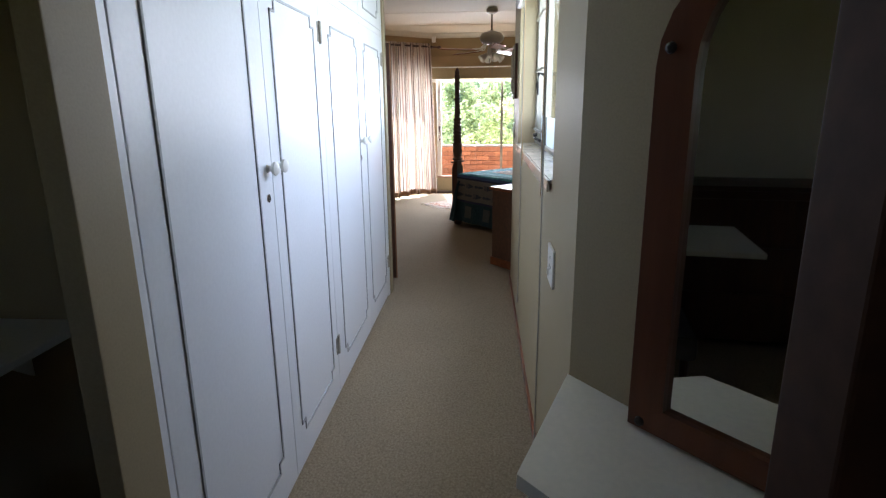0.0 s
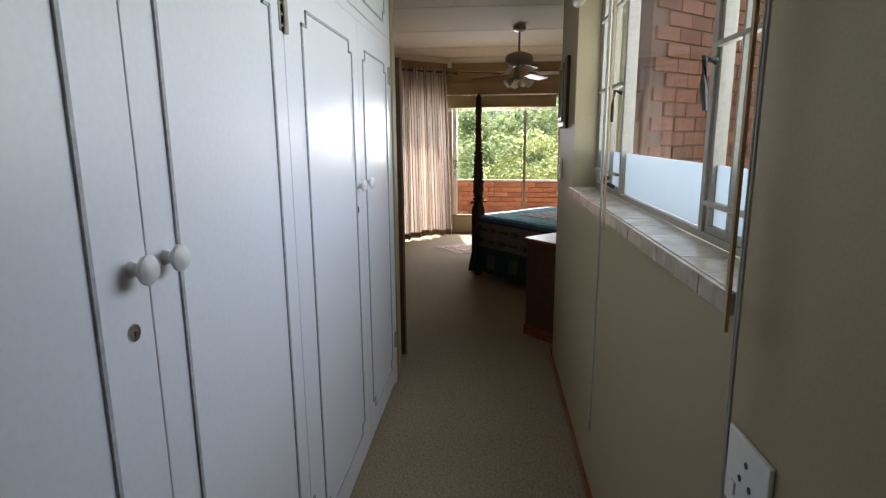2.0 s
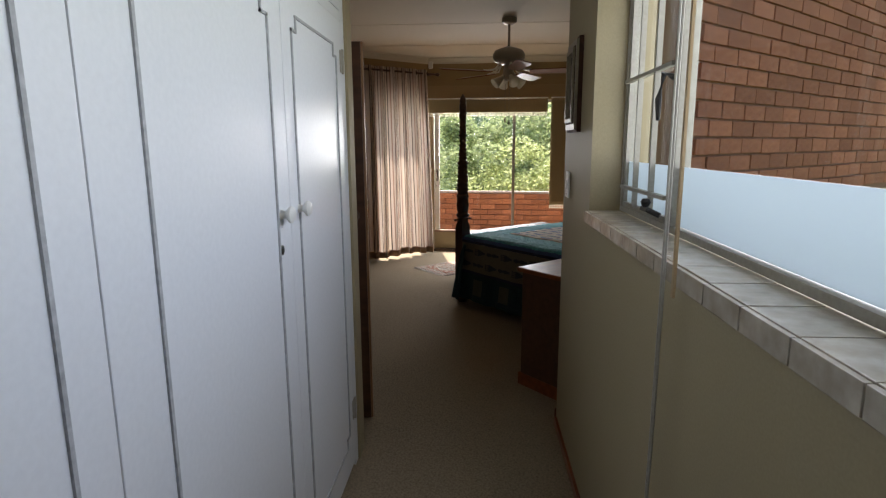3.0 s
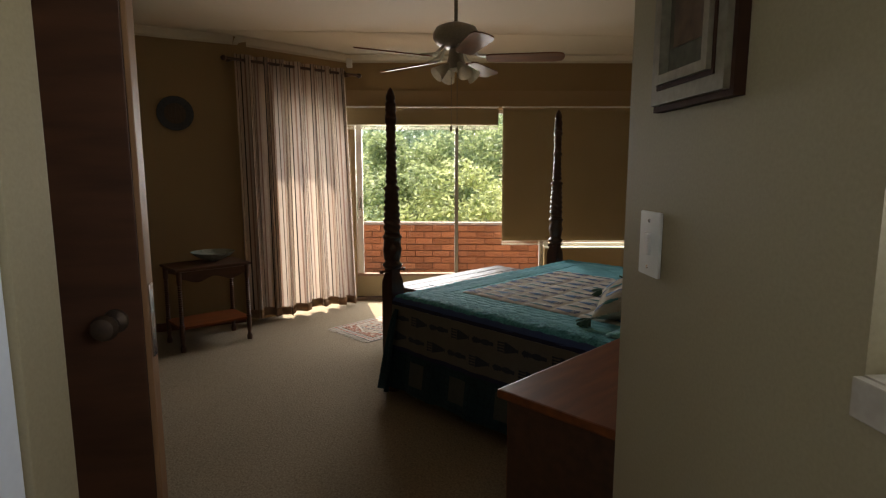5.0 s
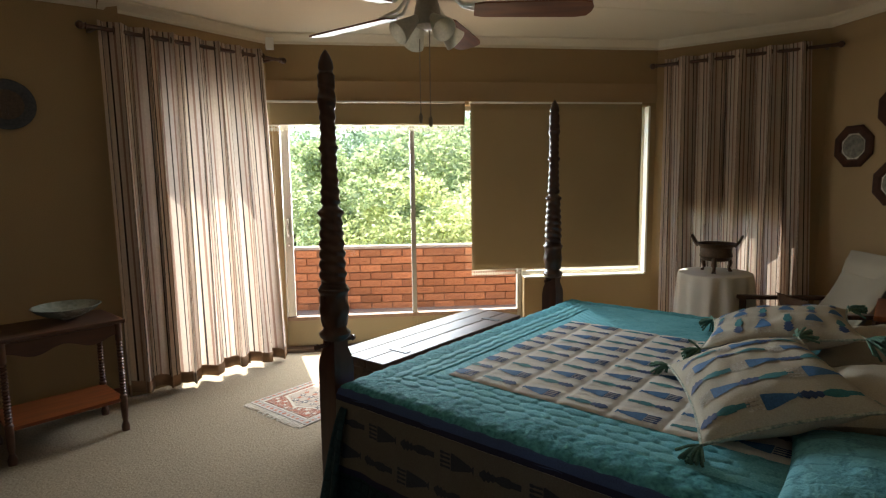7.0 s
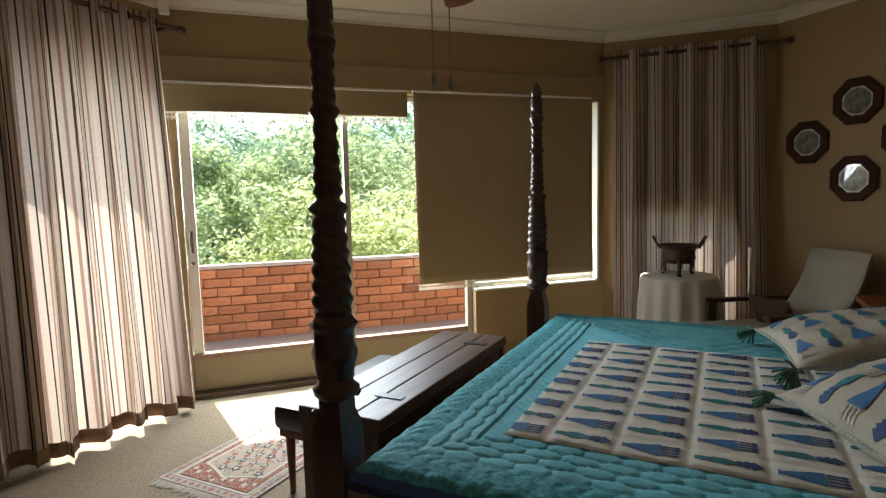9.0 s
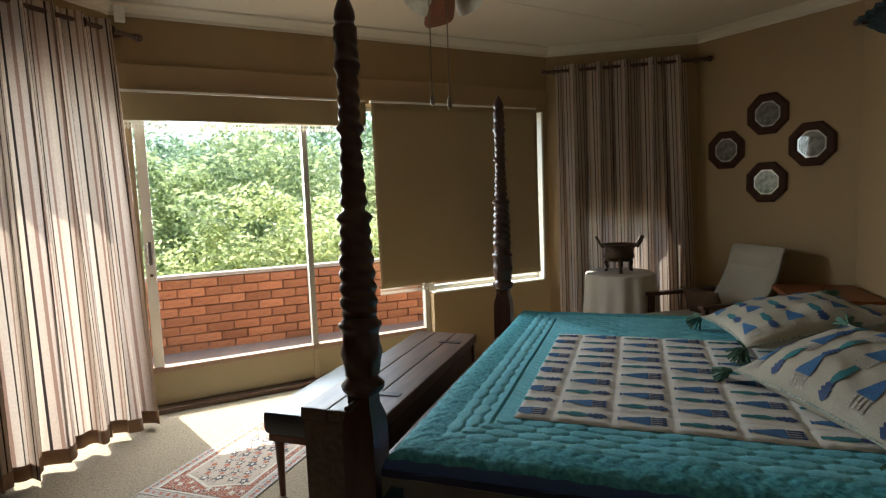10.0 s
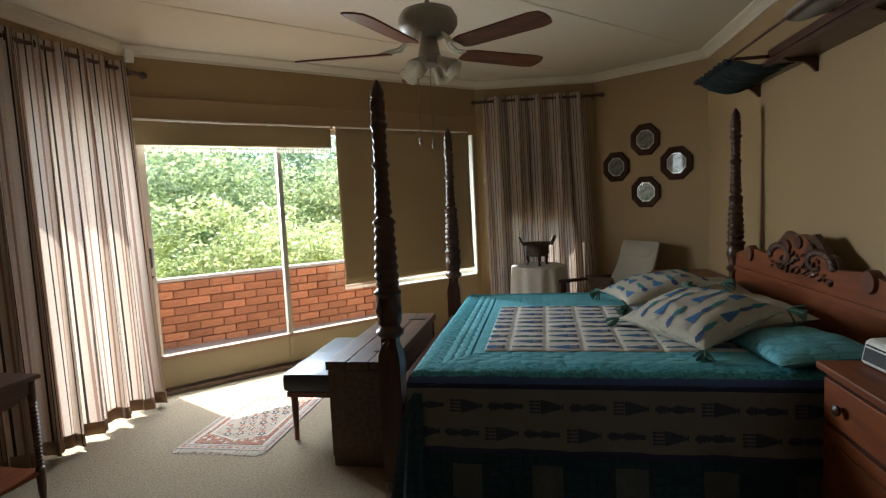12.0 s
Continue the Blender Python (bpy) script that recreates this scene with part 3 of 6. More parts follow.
solid("wall_jamb", boxes([(0.812, 1.75, 0.579, 0.686, 0, CEIL)]), "wall_pale", "pale wall beside the jamb", "wall", "structure")

# unseen window, added to let sky light into the dark dressing area
w5 = thing("added_window", pose(-0.7, -1.55, 1.4), "small white-framed window added out of view to light the dressing room", "window", "", "structure")
part("window_frame", boxes([(-0.25, -0.22, -0.025, 0.025, 0, 0.6), (0.22, 0.25, -0.025, 0.025, 0, 0.6), (-0.22, 0.22, -0.025, 0.025, 0, 0.03), (-0.22, 0.22, -0.025, 0.025, 0.57, 0.6)], 0.003), "white_warm", w5)
pn = part("pane", boxes([(-0.22, 0.22, -0.002, 0.002, 0.03, 0.57)]), "glass", w5)
pn.visible_shadow = False

# ---- corridor window ----
WX = 0.80
w1 = thing("window_1", pose(WX, 0, 0), "painted steel casement window with frosted lower glass", "window", "", "structure")
Y0, Y1, Y2, Y3, WZ0, WZ1 = 2.33, 2.88, 3.86, 4.45, 1.254, 2.26


def rect_frame(y0, y1, z0, z1, w, d):
    return boxes([(-d / 2, d / 2, y0, y0 + w, z0, z1), (-d / 2, d / 2, y1 - w, y1, z0, z1), (-d / 2, d / 2, y0 + w, y1 - w, z0, z0 + w), (-d / 2, d / 2, y0 + w, y1 - w, z1 - w, z1)])


part("window_frame", rect_frame(Y0, Y3, WZ0 + 0.017, WZ1, 0.020, 0.04), "metal_frame", w1)
for y in (Y1, Y2):
    part("mullion", boxes([(-0.024, 0.024, y - 0.014, y + 0.014, WZ0 + 0.036, WZ1 - 0.02)], 0.003), "metal_frame", w1)
for a, b in ((Y0 + 0.02, Y1 - 0.014), (Y2 + 0.014, Y3 - 0.02)):
    cs = part("casement", rect_frame(a, b, WZ0 + 0.038, WZ1 - 0.022, 0.018, 0.03), "metal_frame", w1)
    for k in range(1, 3):
        y = a + (b - a) * k / 3
        part("glazing_bar", boxes([(-0.03, -0.012, y - 0.005, y + 0.005, WZ0 + 0.05, WZ1 - 0.035)]), "metal_frame", cs)
    for z in (1.37, 1.76, 2.10):
        part("glazing_bar", boxes([(-0.034, -0.016, a + 0.02, b - 0.02, z - 0.006, z + 0.006)]), "metal_frame", cs)
    part("stay_catch", tube(bmesh.new(), [(-0.03, a + 0.05, WZ0 + 0.06), (-0.06, a + 0.07, WZ0 + 0.075), (-0.06, a + 0.13, WZ0 + 0.075)], 0.009), "steel_dark", cs, "dark metal window catch")
    part("stay_knob", lathe(bmesh.new(), [(0.005, 0), (0.012, 0.008), (0.016, 0.02), (0.010, 0.03)], 12, pose(-0.06, a + 0.10, WZ0 + 0.078)), "steel_dark", cs)
part("casement_handle", tube(bmesh.new(), [(-0.025, Y1 - 0.03, 1.72), (-0.055, Y1 - 0.03, 1.73), (-0.06, Y1 - 0.05, 1.66), (-0.055, Y1 - 0.06, 1.60)], [0.010, 0.009, 0.010, 0.006]), "steel_dark", w1, "dark metal casement handle")
part("casement_handle", tube(bmesh.new(), [(-0.025, Y2 + 0.03, 1.72), (-0.055, Y2 + 0.03, 1.73), (-0.06, Y2 + 0.05, 1.66), (-0.055, Y2 + 0.06, 1.60)], [0.010, 0.009, 0.010, 0.006]), "steel_dark", w1)
for a, b in ((Y0 + 0.034, Y1 - 0.028), (Y1 + 0.014, Y2 - 0.014), (Y2 + 0.028, Y3 - 0.034)):
    pn = part("pane", boxes([(-0.002, 0.002, a, b, 1.466, WZ1 - 0.03)]), "glass", w1)
    pn.visible_shadow = False
    part("frosted_pane", boxes([(-0.002, 0.002, a, b, WZ0 + 0.04, 1.465)]), "film", w1, "white frosted film on the lower glass")
sl = thing("window_sill", pose(0, 0, 0), "glazed marbled tiles on the window sill", "window sill", "", "structure")
part("bed", boxes([(0.664, 0.78, 2.335, 4.445, 1.255, 1.260)]), "grout", sl)
ty = 2.335
rng = random.Random(4)
for k in range(14):
    w = 2.11 / 14
    part("tile", boxes([(0.652, 0.777, ty + 0.002, ty + w - 0.002, 1.256, 1.270 + rng.random() * 0.002)], 0.002), "tile", sl)
    part("edge_tile", boxes([(0.640, 0.6505, ty + 0.002, ty + w - 0.002, 1.226, 1.269)], 0.0015), "tile", sl)
    ty += w

# rolled-up blind with its cords
rb = thing("roller_blind", pose(0.65, 0, 2.24), "rolled-up grey blind with hanging cords", "blind")
part("roll", lathe(bmesh.new(), [(0.028, 0), (0.03, 0.02), (0.03, 2.08), (0.028, 2.10)], 16, pose(0, 4.445, -0.03, 90, 0, 0)), "metal_frame", rb, "", None, True)
part("cassette", boxes([(-0.045, 0.035, 2.34, 4.445, 0.0, 0.03)], 0.006), "metal_frame", rb)
for y, zend, zc, o in ((3.32, 1.22, 0.43, 1), (2.275, 1.22, 0.24, -0.6)):
    part("pull_tape", boxes([(-0.040, -0.034, y - 0.005, y + 0.005, zend - 2.24, -0.02)]), "tan", rb)
    cb = bmesh.new()
    tube(cb, [(-0.037, y + 0.05 * o, 0), (-0.037, y + 0.06 * o, 1.2 - 2.24), (-0.035, y + 0.072 * o, 0.85 - 2.24), (-0.037, y + 0.09 * o, zc - 2.24)], 0.0028, 6)
    tube(cb, [(-0.037, y + 0.07 * o, 0), (-0.037, y + 0.075 * o, 1.2 - 2.24), (-0.036, y + 0.082 * o, 0.85 - 2.24), (-0.037, y + 0.095 * o, zc - 2.24)], 0.0028, 6)
    lathe(cb, [(0.003, 0.02), (0.007, 0), (0.005, -0.03)], 8, pose(-0.037, y + 0.0925 * o, zc - 2.24))
    part("cord", cb, "metal_frame", rb)

# switch, socket, picture
sw = thing("light_switch", pose(0.66, 4.975, 1.337), "white plastic light switch on the wall", "switch")
part("plate", boxes([(-0.009, -0.001, -0.043, 0.043, -0.063, 0.063)], 0.003), "plastic", sw)
part("rocker", boxes([(-0.016, -0.008, -0.011, 0.011, -0.022, 0.022)], 0.003), "plastic", sw)
for z in (-0.045, 0.045):
    part("screw", lathe(bmesh.new(), [(0.004, 0), (0.003, 0.002)], 10, pose(-0.009, 0, z, 0, -90, 0)), "chrome", sw)
so = thing("wall_socket", pose(0.66, 2.232, 0.970), "white plastic wall socket", "socket")
part("plate", boxes([(-0.010, -0.001, -0.074, 0.074, -0.070, 0.070)], 0.003), "plastic", so)
for y, z in ((0, 0.03), (-0.018, -0.004), (0.018, -0.004)):
    part("hole", lathe(bmesh.new(), [(0.006, 0), (0.006, 0.002)], 10, pose(-0.009, y, z, 0, -90, 0)), "black_plastic", so)
part("rocker", boxes([(-0.015, -0.009, 0.028, 0.045, -0.045, -0.02)], 0.002), "plastic", so)
pf = thing("picture_frame", pose(0.66, 4.83, 1.785), "small picture in a stepped silvered wooden frame", "picture")
part("outer_frame", rect_frame(-0.13, 0.13, -0.20, 0.20, 0.010, 0.018), "frame_dark", pf, "dark outer moulding", pose(-0.010, 0, 0))
part("middle_frame", rect_frame(-0.1195, 0.1195, -0.1895, 0.1895, 0.024, 0.028), "frame_bronze", pf, "", pose(-0.015, 0, 0))
part("step_frame", rect_frame(-0.095, 0.095, -0.165, 0.165, 0.007, 0.030), "frame_dark", pf, "", pose(-0.016, 0, 0))
part("inner_frame", rect_frame(-0.0875, 0.0875, -0.1575, 0.1575, 0.016, 0.038), "frame_bronze", pf, "", pose(-0.020, 0, 0))
part("mount", boxes([(-0.022, -0.018, -0.08, 0.08, -0.135, 0.135)]), "dim_mount", pf)
part("picture", boxes([(-0.025, -0.0225, -0.05, 0.05, -0.10, 0.10)]), "wood_old", pf)


def skirting(p, q, out, material="white_warm", h=0.07):
    m, n = along(p, q)
    solid("baseboard", boxes([(0, n, min(0, -out * 0.014), max(0, -out * 0.014), 0, h)], 0.003), material, "painted wooden skirting board", "skirting", "structure", m)


skirting((0.66, 1.69), (0.66, 5.10), -1, "wood_mid", 0.045)
skirting(C, B, 1, "wood_door", 0.08)
skirting(E, G, -1, "wood_door", 0.08)
skirting(F, G, 1, "wood_door", 0.08)

# cornice round the bedroom
for p, q, out in ((E, G, -1), (F, G, 1), (D, F, 1), (A, D, 1), (B, A, 1), (C, B, 1), ((-2.80, 4.42), C, 1)):
    m, n = along(p, q)
    bm = bmesh.new()
    prof = [(0, 0), (-0.012, 0.0), (-0.016, 0.02), (-0.045, 0.045), (-0.075, 0.062), (-0.08, 0.075), (0, 0.075)]
    lo = [bm.verts.new((0.0, y * out, CEIL - 0.077 + z)) for y, z in prof]
    hi = [bm.verts.new((n, y * out, CEIL - 0.077 + z)) for y, z in prof]
    for i in range(len(prof)):
        j = (i + 1) % len(prof)
        bm.faces.new((lo[i], lo[j], hi[j], hi[i]))
    solid("cornice", bm, "ceiling", "off-white moulded cornice", "cornice", "structure", m)

# ---- bedroom door, open ----
dl = thing("door_1", pose(-0.372, 5.13, 0, 0, 0, 186), "dark stained wooden door standing open", "door", "", "structure")
part("leaf", boxes([(0.012, 0.79, -0.02, 0.02, 0.01, 2.045)], 0.002), "wood_brown", dl)
part("lock_edge", boxes([(0.0, 0.0115, -0.019, 0.019, 0.01, 2.045)], 0.002), "wood_edge", dl, "paler worn door edge")
part("latch_plate", boxes([(-0.002, 0.0, -0.012, 0.012, 1.08, 1.24)]), "chrome", dl)
for s in (-1, 1):
    kb = bmesh.new()
    lathe(kb, [(0.026, 0), (0.024, 0.006), (0.010, 0.012), (0.010, 0.035), (0.022, 0.045), (0.027, 0.058), (0.022, 0.072), (0.008, 0.077)], 18, pose(0.065, s * 0.02, 1.165, -90 * s, 0, 0))
    part("door_knob", kb, "bronze", dl, "round metal door knob", None, True)

# ---- window wall ----
wm, wlen = along(A, D)
wd = thing("window_2", wm, "wide glazed balcony door and window in metal frames", "window", "", "structure")
DY = 0.10
part("sliding_frame", boxes([(0.035, 0.075, DY - 0.03, DY + 0.03, 0.0, 2.135), (1.185, 1.225, DY - 0.03, DY + 0.03, 0.30, 2.10), (2.155, 2.195, DY - 0.03, DY + 0.03, 0.0, 2.135), (0.075, 2.155, DY - 0.03, DY + 0.03, 2.10, 2.135)], 0.003), "metal_frame", wd)
part("low_panel", boxes([(0.076, 2.154, DY - 0.02, DY + 0.02, 0.04, 0.27)], 0.003), "wall_pale", wd, "cream painted low panel under the glass")
part("bottom_rail", boxes([(0.076, 2.154, DY - 0.035, DY + 0.035, 0.272, 0.305)], 0.003), "balcony", wd)
part("panel_batten", boxes([(1.185, 1.225, DY - 0.034, DY - 0.021, 0.04, 0.27)], 0.003), "wall_pale", wd)
part("threshold", boxes([(0.04, 2.19, 0.0, 0.19, 0.002, 0.035)], 0.004), "wood_old", wd, "worn dark wooden threshold")
part("stile", boxes([(0.085, 0.15, DY - 0.022, DY + 0.022, 0.31, 2.095)], 0.003), "white_warm", wd)
for a, b in ((0.15, 1.185), (1.225, 2.155)):
    pn = part("pane", boxes([(a, b, DY - 0.003, DY + 0.003, 0.305, 2.10)]), "glass", wd)
    pn.visible_shadow = False
lk = part("lock", boxes([(0.105, 0.130, DY - 0.036, DY - 0.022, 1.02, 1.18)], 0.004), "chrome", wd, "metal door lock and pull")
part("lock_cylinder", lathe(bmesh.new(), [(0.012, 0), (0.012, 0.012)], 12, pose(0.118, DY - 0.022, 0.95, 90, 0, 0)), "chrome", lk)
part("window_frame", boxes([(2.205, 2.24, DY - 0.025, DY + 0.025, 0.62, 2.135), (3.32, 3.355, DY - 0.025, DY + 0.025, 0.62, 2.135), (2.24, 3.32, DY - 0.025, DY + 0.025, 0.62, 0.655), (2.24, 3.32, DY - 0.025, DY + 0.025, 2.10, 2.135)], 0.003), "white_warm", wd, "white painted frame")
pn = part("pane", boxes([(2.24, 3.32, DY - 0.003, DY + 0.003, 0.655, 2.10)]), "glass", wd)
pn.visible_shadow = False
part("reveal_lining", boxes([(3.340, 3.359, -0.012, 0.072, 0.621, 2.135)], 0.002), "white_warm", wd, "white painted window reveal")
part("window_sill", boxes([(2.205, 3.338, -0.015, 0.19, 0.602, 0.618)], 0.004), "white_warm", wd)
solid("trim", boxes([(0.0, 3.41, -0.016, -0.001, 2.165, 2.33)], 0.003), "tan", "tan painted pelmet board above the window", "pelmet", "structure", wm)


def lace_bm(s0, s1, ztop, h=0.055, y=-0.05):
    """A lace edging: a thin band over a row of small scallops with holes between."""
    bm = bmesh.new()
    box(bm, s0, s1, y - 0.001, y + 0.001, ztop - 0.012, ztop)
    box(bm, s0, s1, y - 0.001, y + 0.001, ztop - 0.034, ztop - 0.028)
    n = int((s1 - s0) / 0.022)
    for k in range(n):
        x = s0 + (s1 - s0) * (k + 0.5) / n
        box(bm, x - 0.0035, x + 0.0035, y - 0.0008, y + 0.0008, ztop - 0.028, ztop - 0.012)
        q = [(x - 0.009, ztop - 0.034), (x - 0.007, ztop - 0.046), (x, ztop - h), (x + 0.007, ztop - 0.046), (x + 0.009, ztop - 0.034)]
        upright(bm, q, y - 0.0008, y + 0.0008)
    return bm


def blind_cloth(s0, s1, z0, z1, y=-0.05, seed=1):
    """Canvas with a soft sag and ripples towards its lower edge."""
    bm = bmesh.new()
    nx, nz = 40, 24
    rows = []
    for j in range(nz + 1):
        f = j / nz
        row = []
        for i in range(nx + 1):
            g = i / nx
            sag = f ** 2 * 0.012 * math.sin(g * math.pi * 3 + seed) + f ** 3 * 0.02 * math.cos(g * math.pi * 1.4 + seed)
            edge = -0.018 * f ** 2 * (abs(2 * g - 1) ** 6)
            row.append(bm.verts.new((s0 + (s1 - s0) * g + 0.012 * f * f * (0.5 - g), y - 0.008 + sag + edge, z1 + (z0 - z1) * f)))
        rows.append(row)
    for a, b in zip(rows, rows[1:]):
        for i in range(nx):
            bm.faces.new((a[i], a[i + 1], b[i + 1], b[i]))
    return bm


for s0, s1, zb, seed in ((0.0, 1.655, 1.965, 2), (1.70, 3.255, 0.70, 5)):
    bl = thing("window_blind", wm, "tan canvas blind with a cream lace hem, pulled up" if zb > 1.5 else "tan canvas blind with a cream lace hem, let down", "blind", "window blinds")
    c = part("canvas", blind_cloth(s0, s1, zb, 2.145, seed=seed), "blind", bl, "", None, True)
    c.modifiers.new("thick", "SOLIDIFY").thickness = 0.002
    part("head_rail", boxes([(s0, s1, -0.055, -0.018, 2.146, 2.163)], 0.003), "white_warm", bl)
    part("lace_hem", lace_bm(s0 + 0.005, s1 - 0.005, zb, y=-0.055), "lace", bl, "cream lace edging")


def curtain_thing(p, q, folds, label, z0=0.045, z1=2.52, seed=1, gather=0.08):
    m, n = along(p, q)
    ct = thing("curtain", m, label, "curtain", "curtains")
    rnd = random.Random(seed)
    ph = [rnd.uniform(-0.5, 0.5) for _ in range(folds + 2)]

    def hang(g, f):
        """A point of the cloth, a share g along the rod and f of the way down."""
        w = g * folds
        k = min(int(w), folds)
        mix = ph[k] + (ph[k + 1] - ph[k]) * (w - k) ** 2 * (3 - 2 * (w - k))
        depth = (0.046 + 0.012 * f) * (1 + 0.35 * mix)
        y = depth * math.sin(2 * math.pi * (w + 0.22 * f * mix))
        y += (0.006 + 0.014 * f) * math.sin(2 * math.pi * (2.6 * w + 0.5 * mix * f) + seed) + 0.006 * f * math.sin(w * 23 + f * 5)
        drift = 0.10 * f * math.sin(g * 4.0 + seed) * gather * 4
        x = n * g * (0.925 + 0.075 * f) + 0.020 * math.sin(4 * math.pi * w + f) + drift * (g * (1 - g) * 4)
        return x, y, z1 + (z0 + 0.014 * math.sin(w * 1.7) - z1) * f

    nx, nz = folds * 30, 30
    bm = bmesh.new()
    arc = bm.verts.layers.float.new("arc")
    rows = []
    for j in range(nz + 1):
        row = []
        for i in range(nx + 1):
            v = bm.verts.new(hang(i / nx, j / nz))
            v[arc] = i / nx * n * 2.1
            row.append(v)
        rows.append(row)
    for j in range(nz):
        for i in range(nx):
            bm.faces.new((rows[j][i], rows[j][i + 1], rows[j + 1][i + 1], rows[j + 1][i]))
    part("drape", bm, "curtain", ct, "", None, True)
    hem = bmesh.new()
    top, bot = [], []
    for i in range(nx + 1):
        for lst, f in ((top, 0.967), (bot, 1.0)):
            x, y, z = hang(i / nx, f)
            lst.append(hem.verts.new((x, y - 0.003, z)))
    for i in range(nx):
        hem.faces.new((top[i], top[i + 1], bot[i + 1], bot[i]))
    h = part("hem", hem, "curtain_hem", ct, "brown band along the hem", None, True)
    h.modifiers.new("thick", "SOLIDIFY").thickness = 0.0015
    for k in range(folds):
        rg = bmesh.new()
        lathe(rg, [(0.024, -0.003), (0.030, -0.003), (0.030, 0.003), (0.024, 0.003)], 14, pose(n * (k + 0.5) / folds, 0, z1 - 0.05, 0, 90, 0))
        part("eyelet", rg, "bronze", ct)
    rd = thing("curtain_rod", m, "dark wooden curtain rod with turned ends", "curtain rod", "curtain rods")
    part("pole", lathe(bmesh.new(), [(0.014, -0.06), (0.014, n + 0.06)], 14, pose(0, 0, z1 - 0.05, 0, 90, 0)), "wood_dark", rd, "", None, True)
    for x, s in ((-0.06, -1), (n + 0.06, 1)):
        part("finial", lathe(bmesh.new(), [(0.016, 0), (0.022, 0.006), (0.014, 0.014), (0.026, 0.03), (0.024, 0.048), (0.008, 0.062)], 14, pose(x, 0, z1 - 0.05, 0, 90 * s, 0)), "wood_dark", rd, "", None, True)
        part("bracket", boxes([(x - s * 0.05 - 0.012, x - s * 0.05 + 0.012, 0.0, 0.14, z1 - 0.06, z1 - 0.04)], 0.003), "wood_dark", rd)
    return ct


curtain_thing((-1.37, 9.26), (-0.40, 10.05), 7, "striped cream and brown curtain lit from behind", seed=3)
curtain_thing((2.92, 9.92), (3.77, 9.12), 5, "striped cream and brown curtain drawn across the window", seed=8)
# windows behind the curtains
for p, q, s0, s1, z0, nm in ((B, A, 0.40, 1.20, 0.0, "window_3"), (D, F, 0.30, 0.98, 0.62, "window_4")):
    m, n = along(p, q)
    wv = thing(nm, m, "metal-framed window behind the curtain", "window", "", "structure")
    part("window_frame", boxes([(s0, s0 + 0.035, 0.07, 0.12, z0, 2.12), (s1 - 0.035, s1, 0.07, 0.12, z0, 2.12), (s0 + 0.035, s1 - 0.035, 0.07, 0.12, z0, z0 + 0.04), (s0 + 0.035, s1 - 0.035, 0.07, 0.12, 2.085, 2.12)], 0.003), "metal_frame", wv)
    pn = part("pane", boxes([(s0 + 0.035, s1 - 0.035, 0.092, 0.098, z0 + 0.04, 2.085)]), "glass", wv)
    pn.visible_shadow = False
m, n = along(D, F)
bl = thing("window_blind", m, "tan canvas blind half let down behind the curtain", "blind", "window blinds")
c = part("canvas", blind_cloth(0.14, 1.16, 1.22, 2.14, -0.012, 3), "blind", bl, "", None, True)
c.modifiers.new("thick", "SOLIDIFY").thickness = 0.002

# ---- outside ----
solid("ground", boxes([(-400, 400, -400, 800, -3.3, -3.1)]), "grass", "garden lawn far below the balcony", "ground", "structure")
solid("balcony_floor", boxes([(-2.6, 6.0, 10.30, 12.2, -0.22, -0.02)]), "balcony", "weathered cement balcony floor", "balcony", "structure", pose(0, 0, 0))
PAR = along((-2.6, 12.25), (5.6, 11.45))
par = thing("balcony_parapet", PAR[0], "red face-brick balcony parapet", "parapet", "", "structure")
part("core", boxes([(0, PAR[1], 0.012, 0.10, -0.02, 0.70)]), "mortar", par)
part("coping", boxes([(0, PAR[1], -0.01, 0.125, 0.701, 0.735)], 0.004), "cement", par)


def brick_mesh(half=0.11, high=0.073, material="brick"):
    bm = bmesh.new()
    box(bm, -half, half, 0.0, 0.03, 0.0, high, bevel=0.003)
    return mesh_of("brick", bm, material)


BR, BR_LARGE, BR_RED = brick_mesh(), brick_mesh(0.119, 0.080), brick_mesh(0.119, 0.080, material="brick_red")


def brickwork(parent, s0, s1, z0, z1, y, seed, cols=0.232, rows=0.0845, mesh=None):
    rnd = random.Random(seed)
    j, z = 0, z0
    while z + 0.073 < z1:
        s = s0 + (cols / 2 if j % 2 else 0)
        while s < s1:
            b = new("brick", mesh or BR)
            b.parent = parent
            b.matrix_basis = pose(s + rnd.uniform(-0.003, 0.003), y + rnd.uniform(-0.003, 0.003), z + rnd.uniform(-0.002, 0.002), 0, rnd.uniform(-0.5, 0.5), 0)
            s += cols
        z += rows
        j += 1
brickwork(par, 0.9, 6.6, -0.03, 0.705, -0.018, 7, 0.250, 0.0915, BR_LARGE)
hm, hlen = along(E, G)
ext = thing("outside_wall", hm, "red face-brick outside of the bedroom wall", "brick wall", "", "structure")
part("mortar_face", boxes([(0.35, 4.2, -0.40, -0.262, 1.15, 3.05)]), "mortar", ext)
brickwork(ext, 0.50, 4.1, 1.2, 3.0, -0.418, 12, 0.250, 0.092, BR_RED)

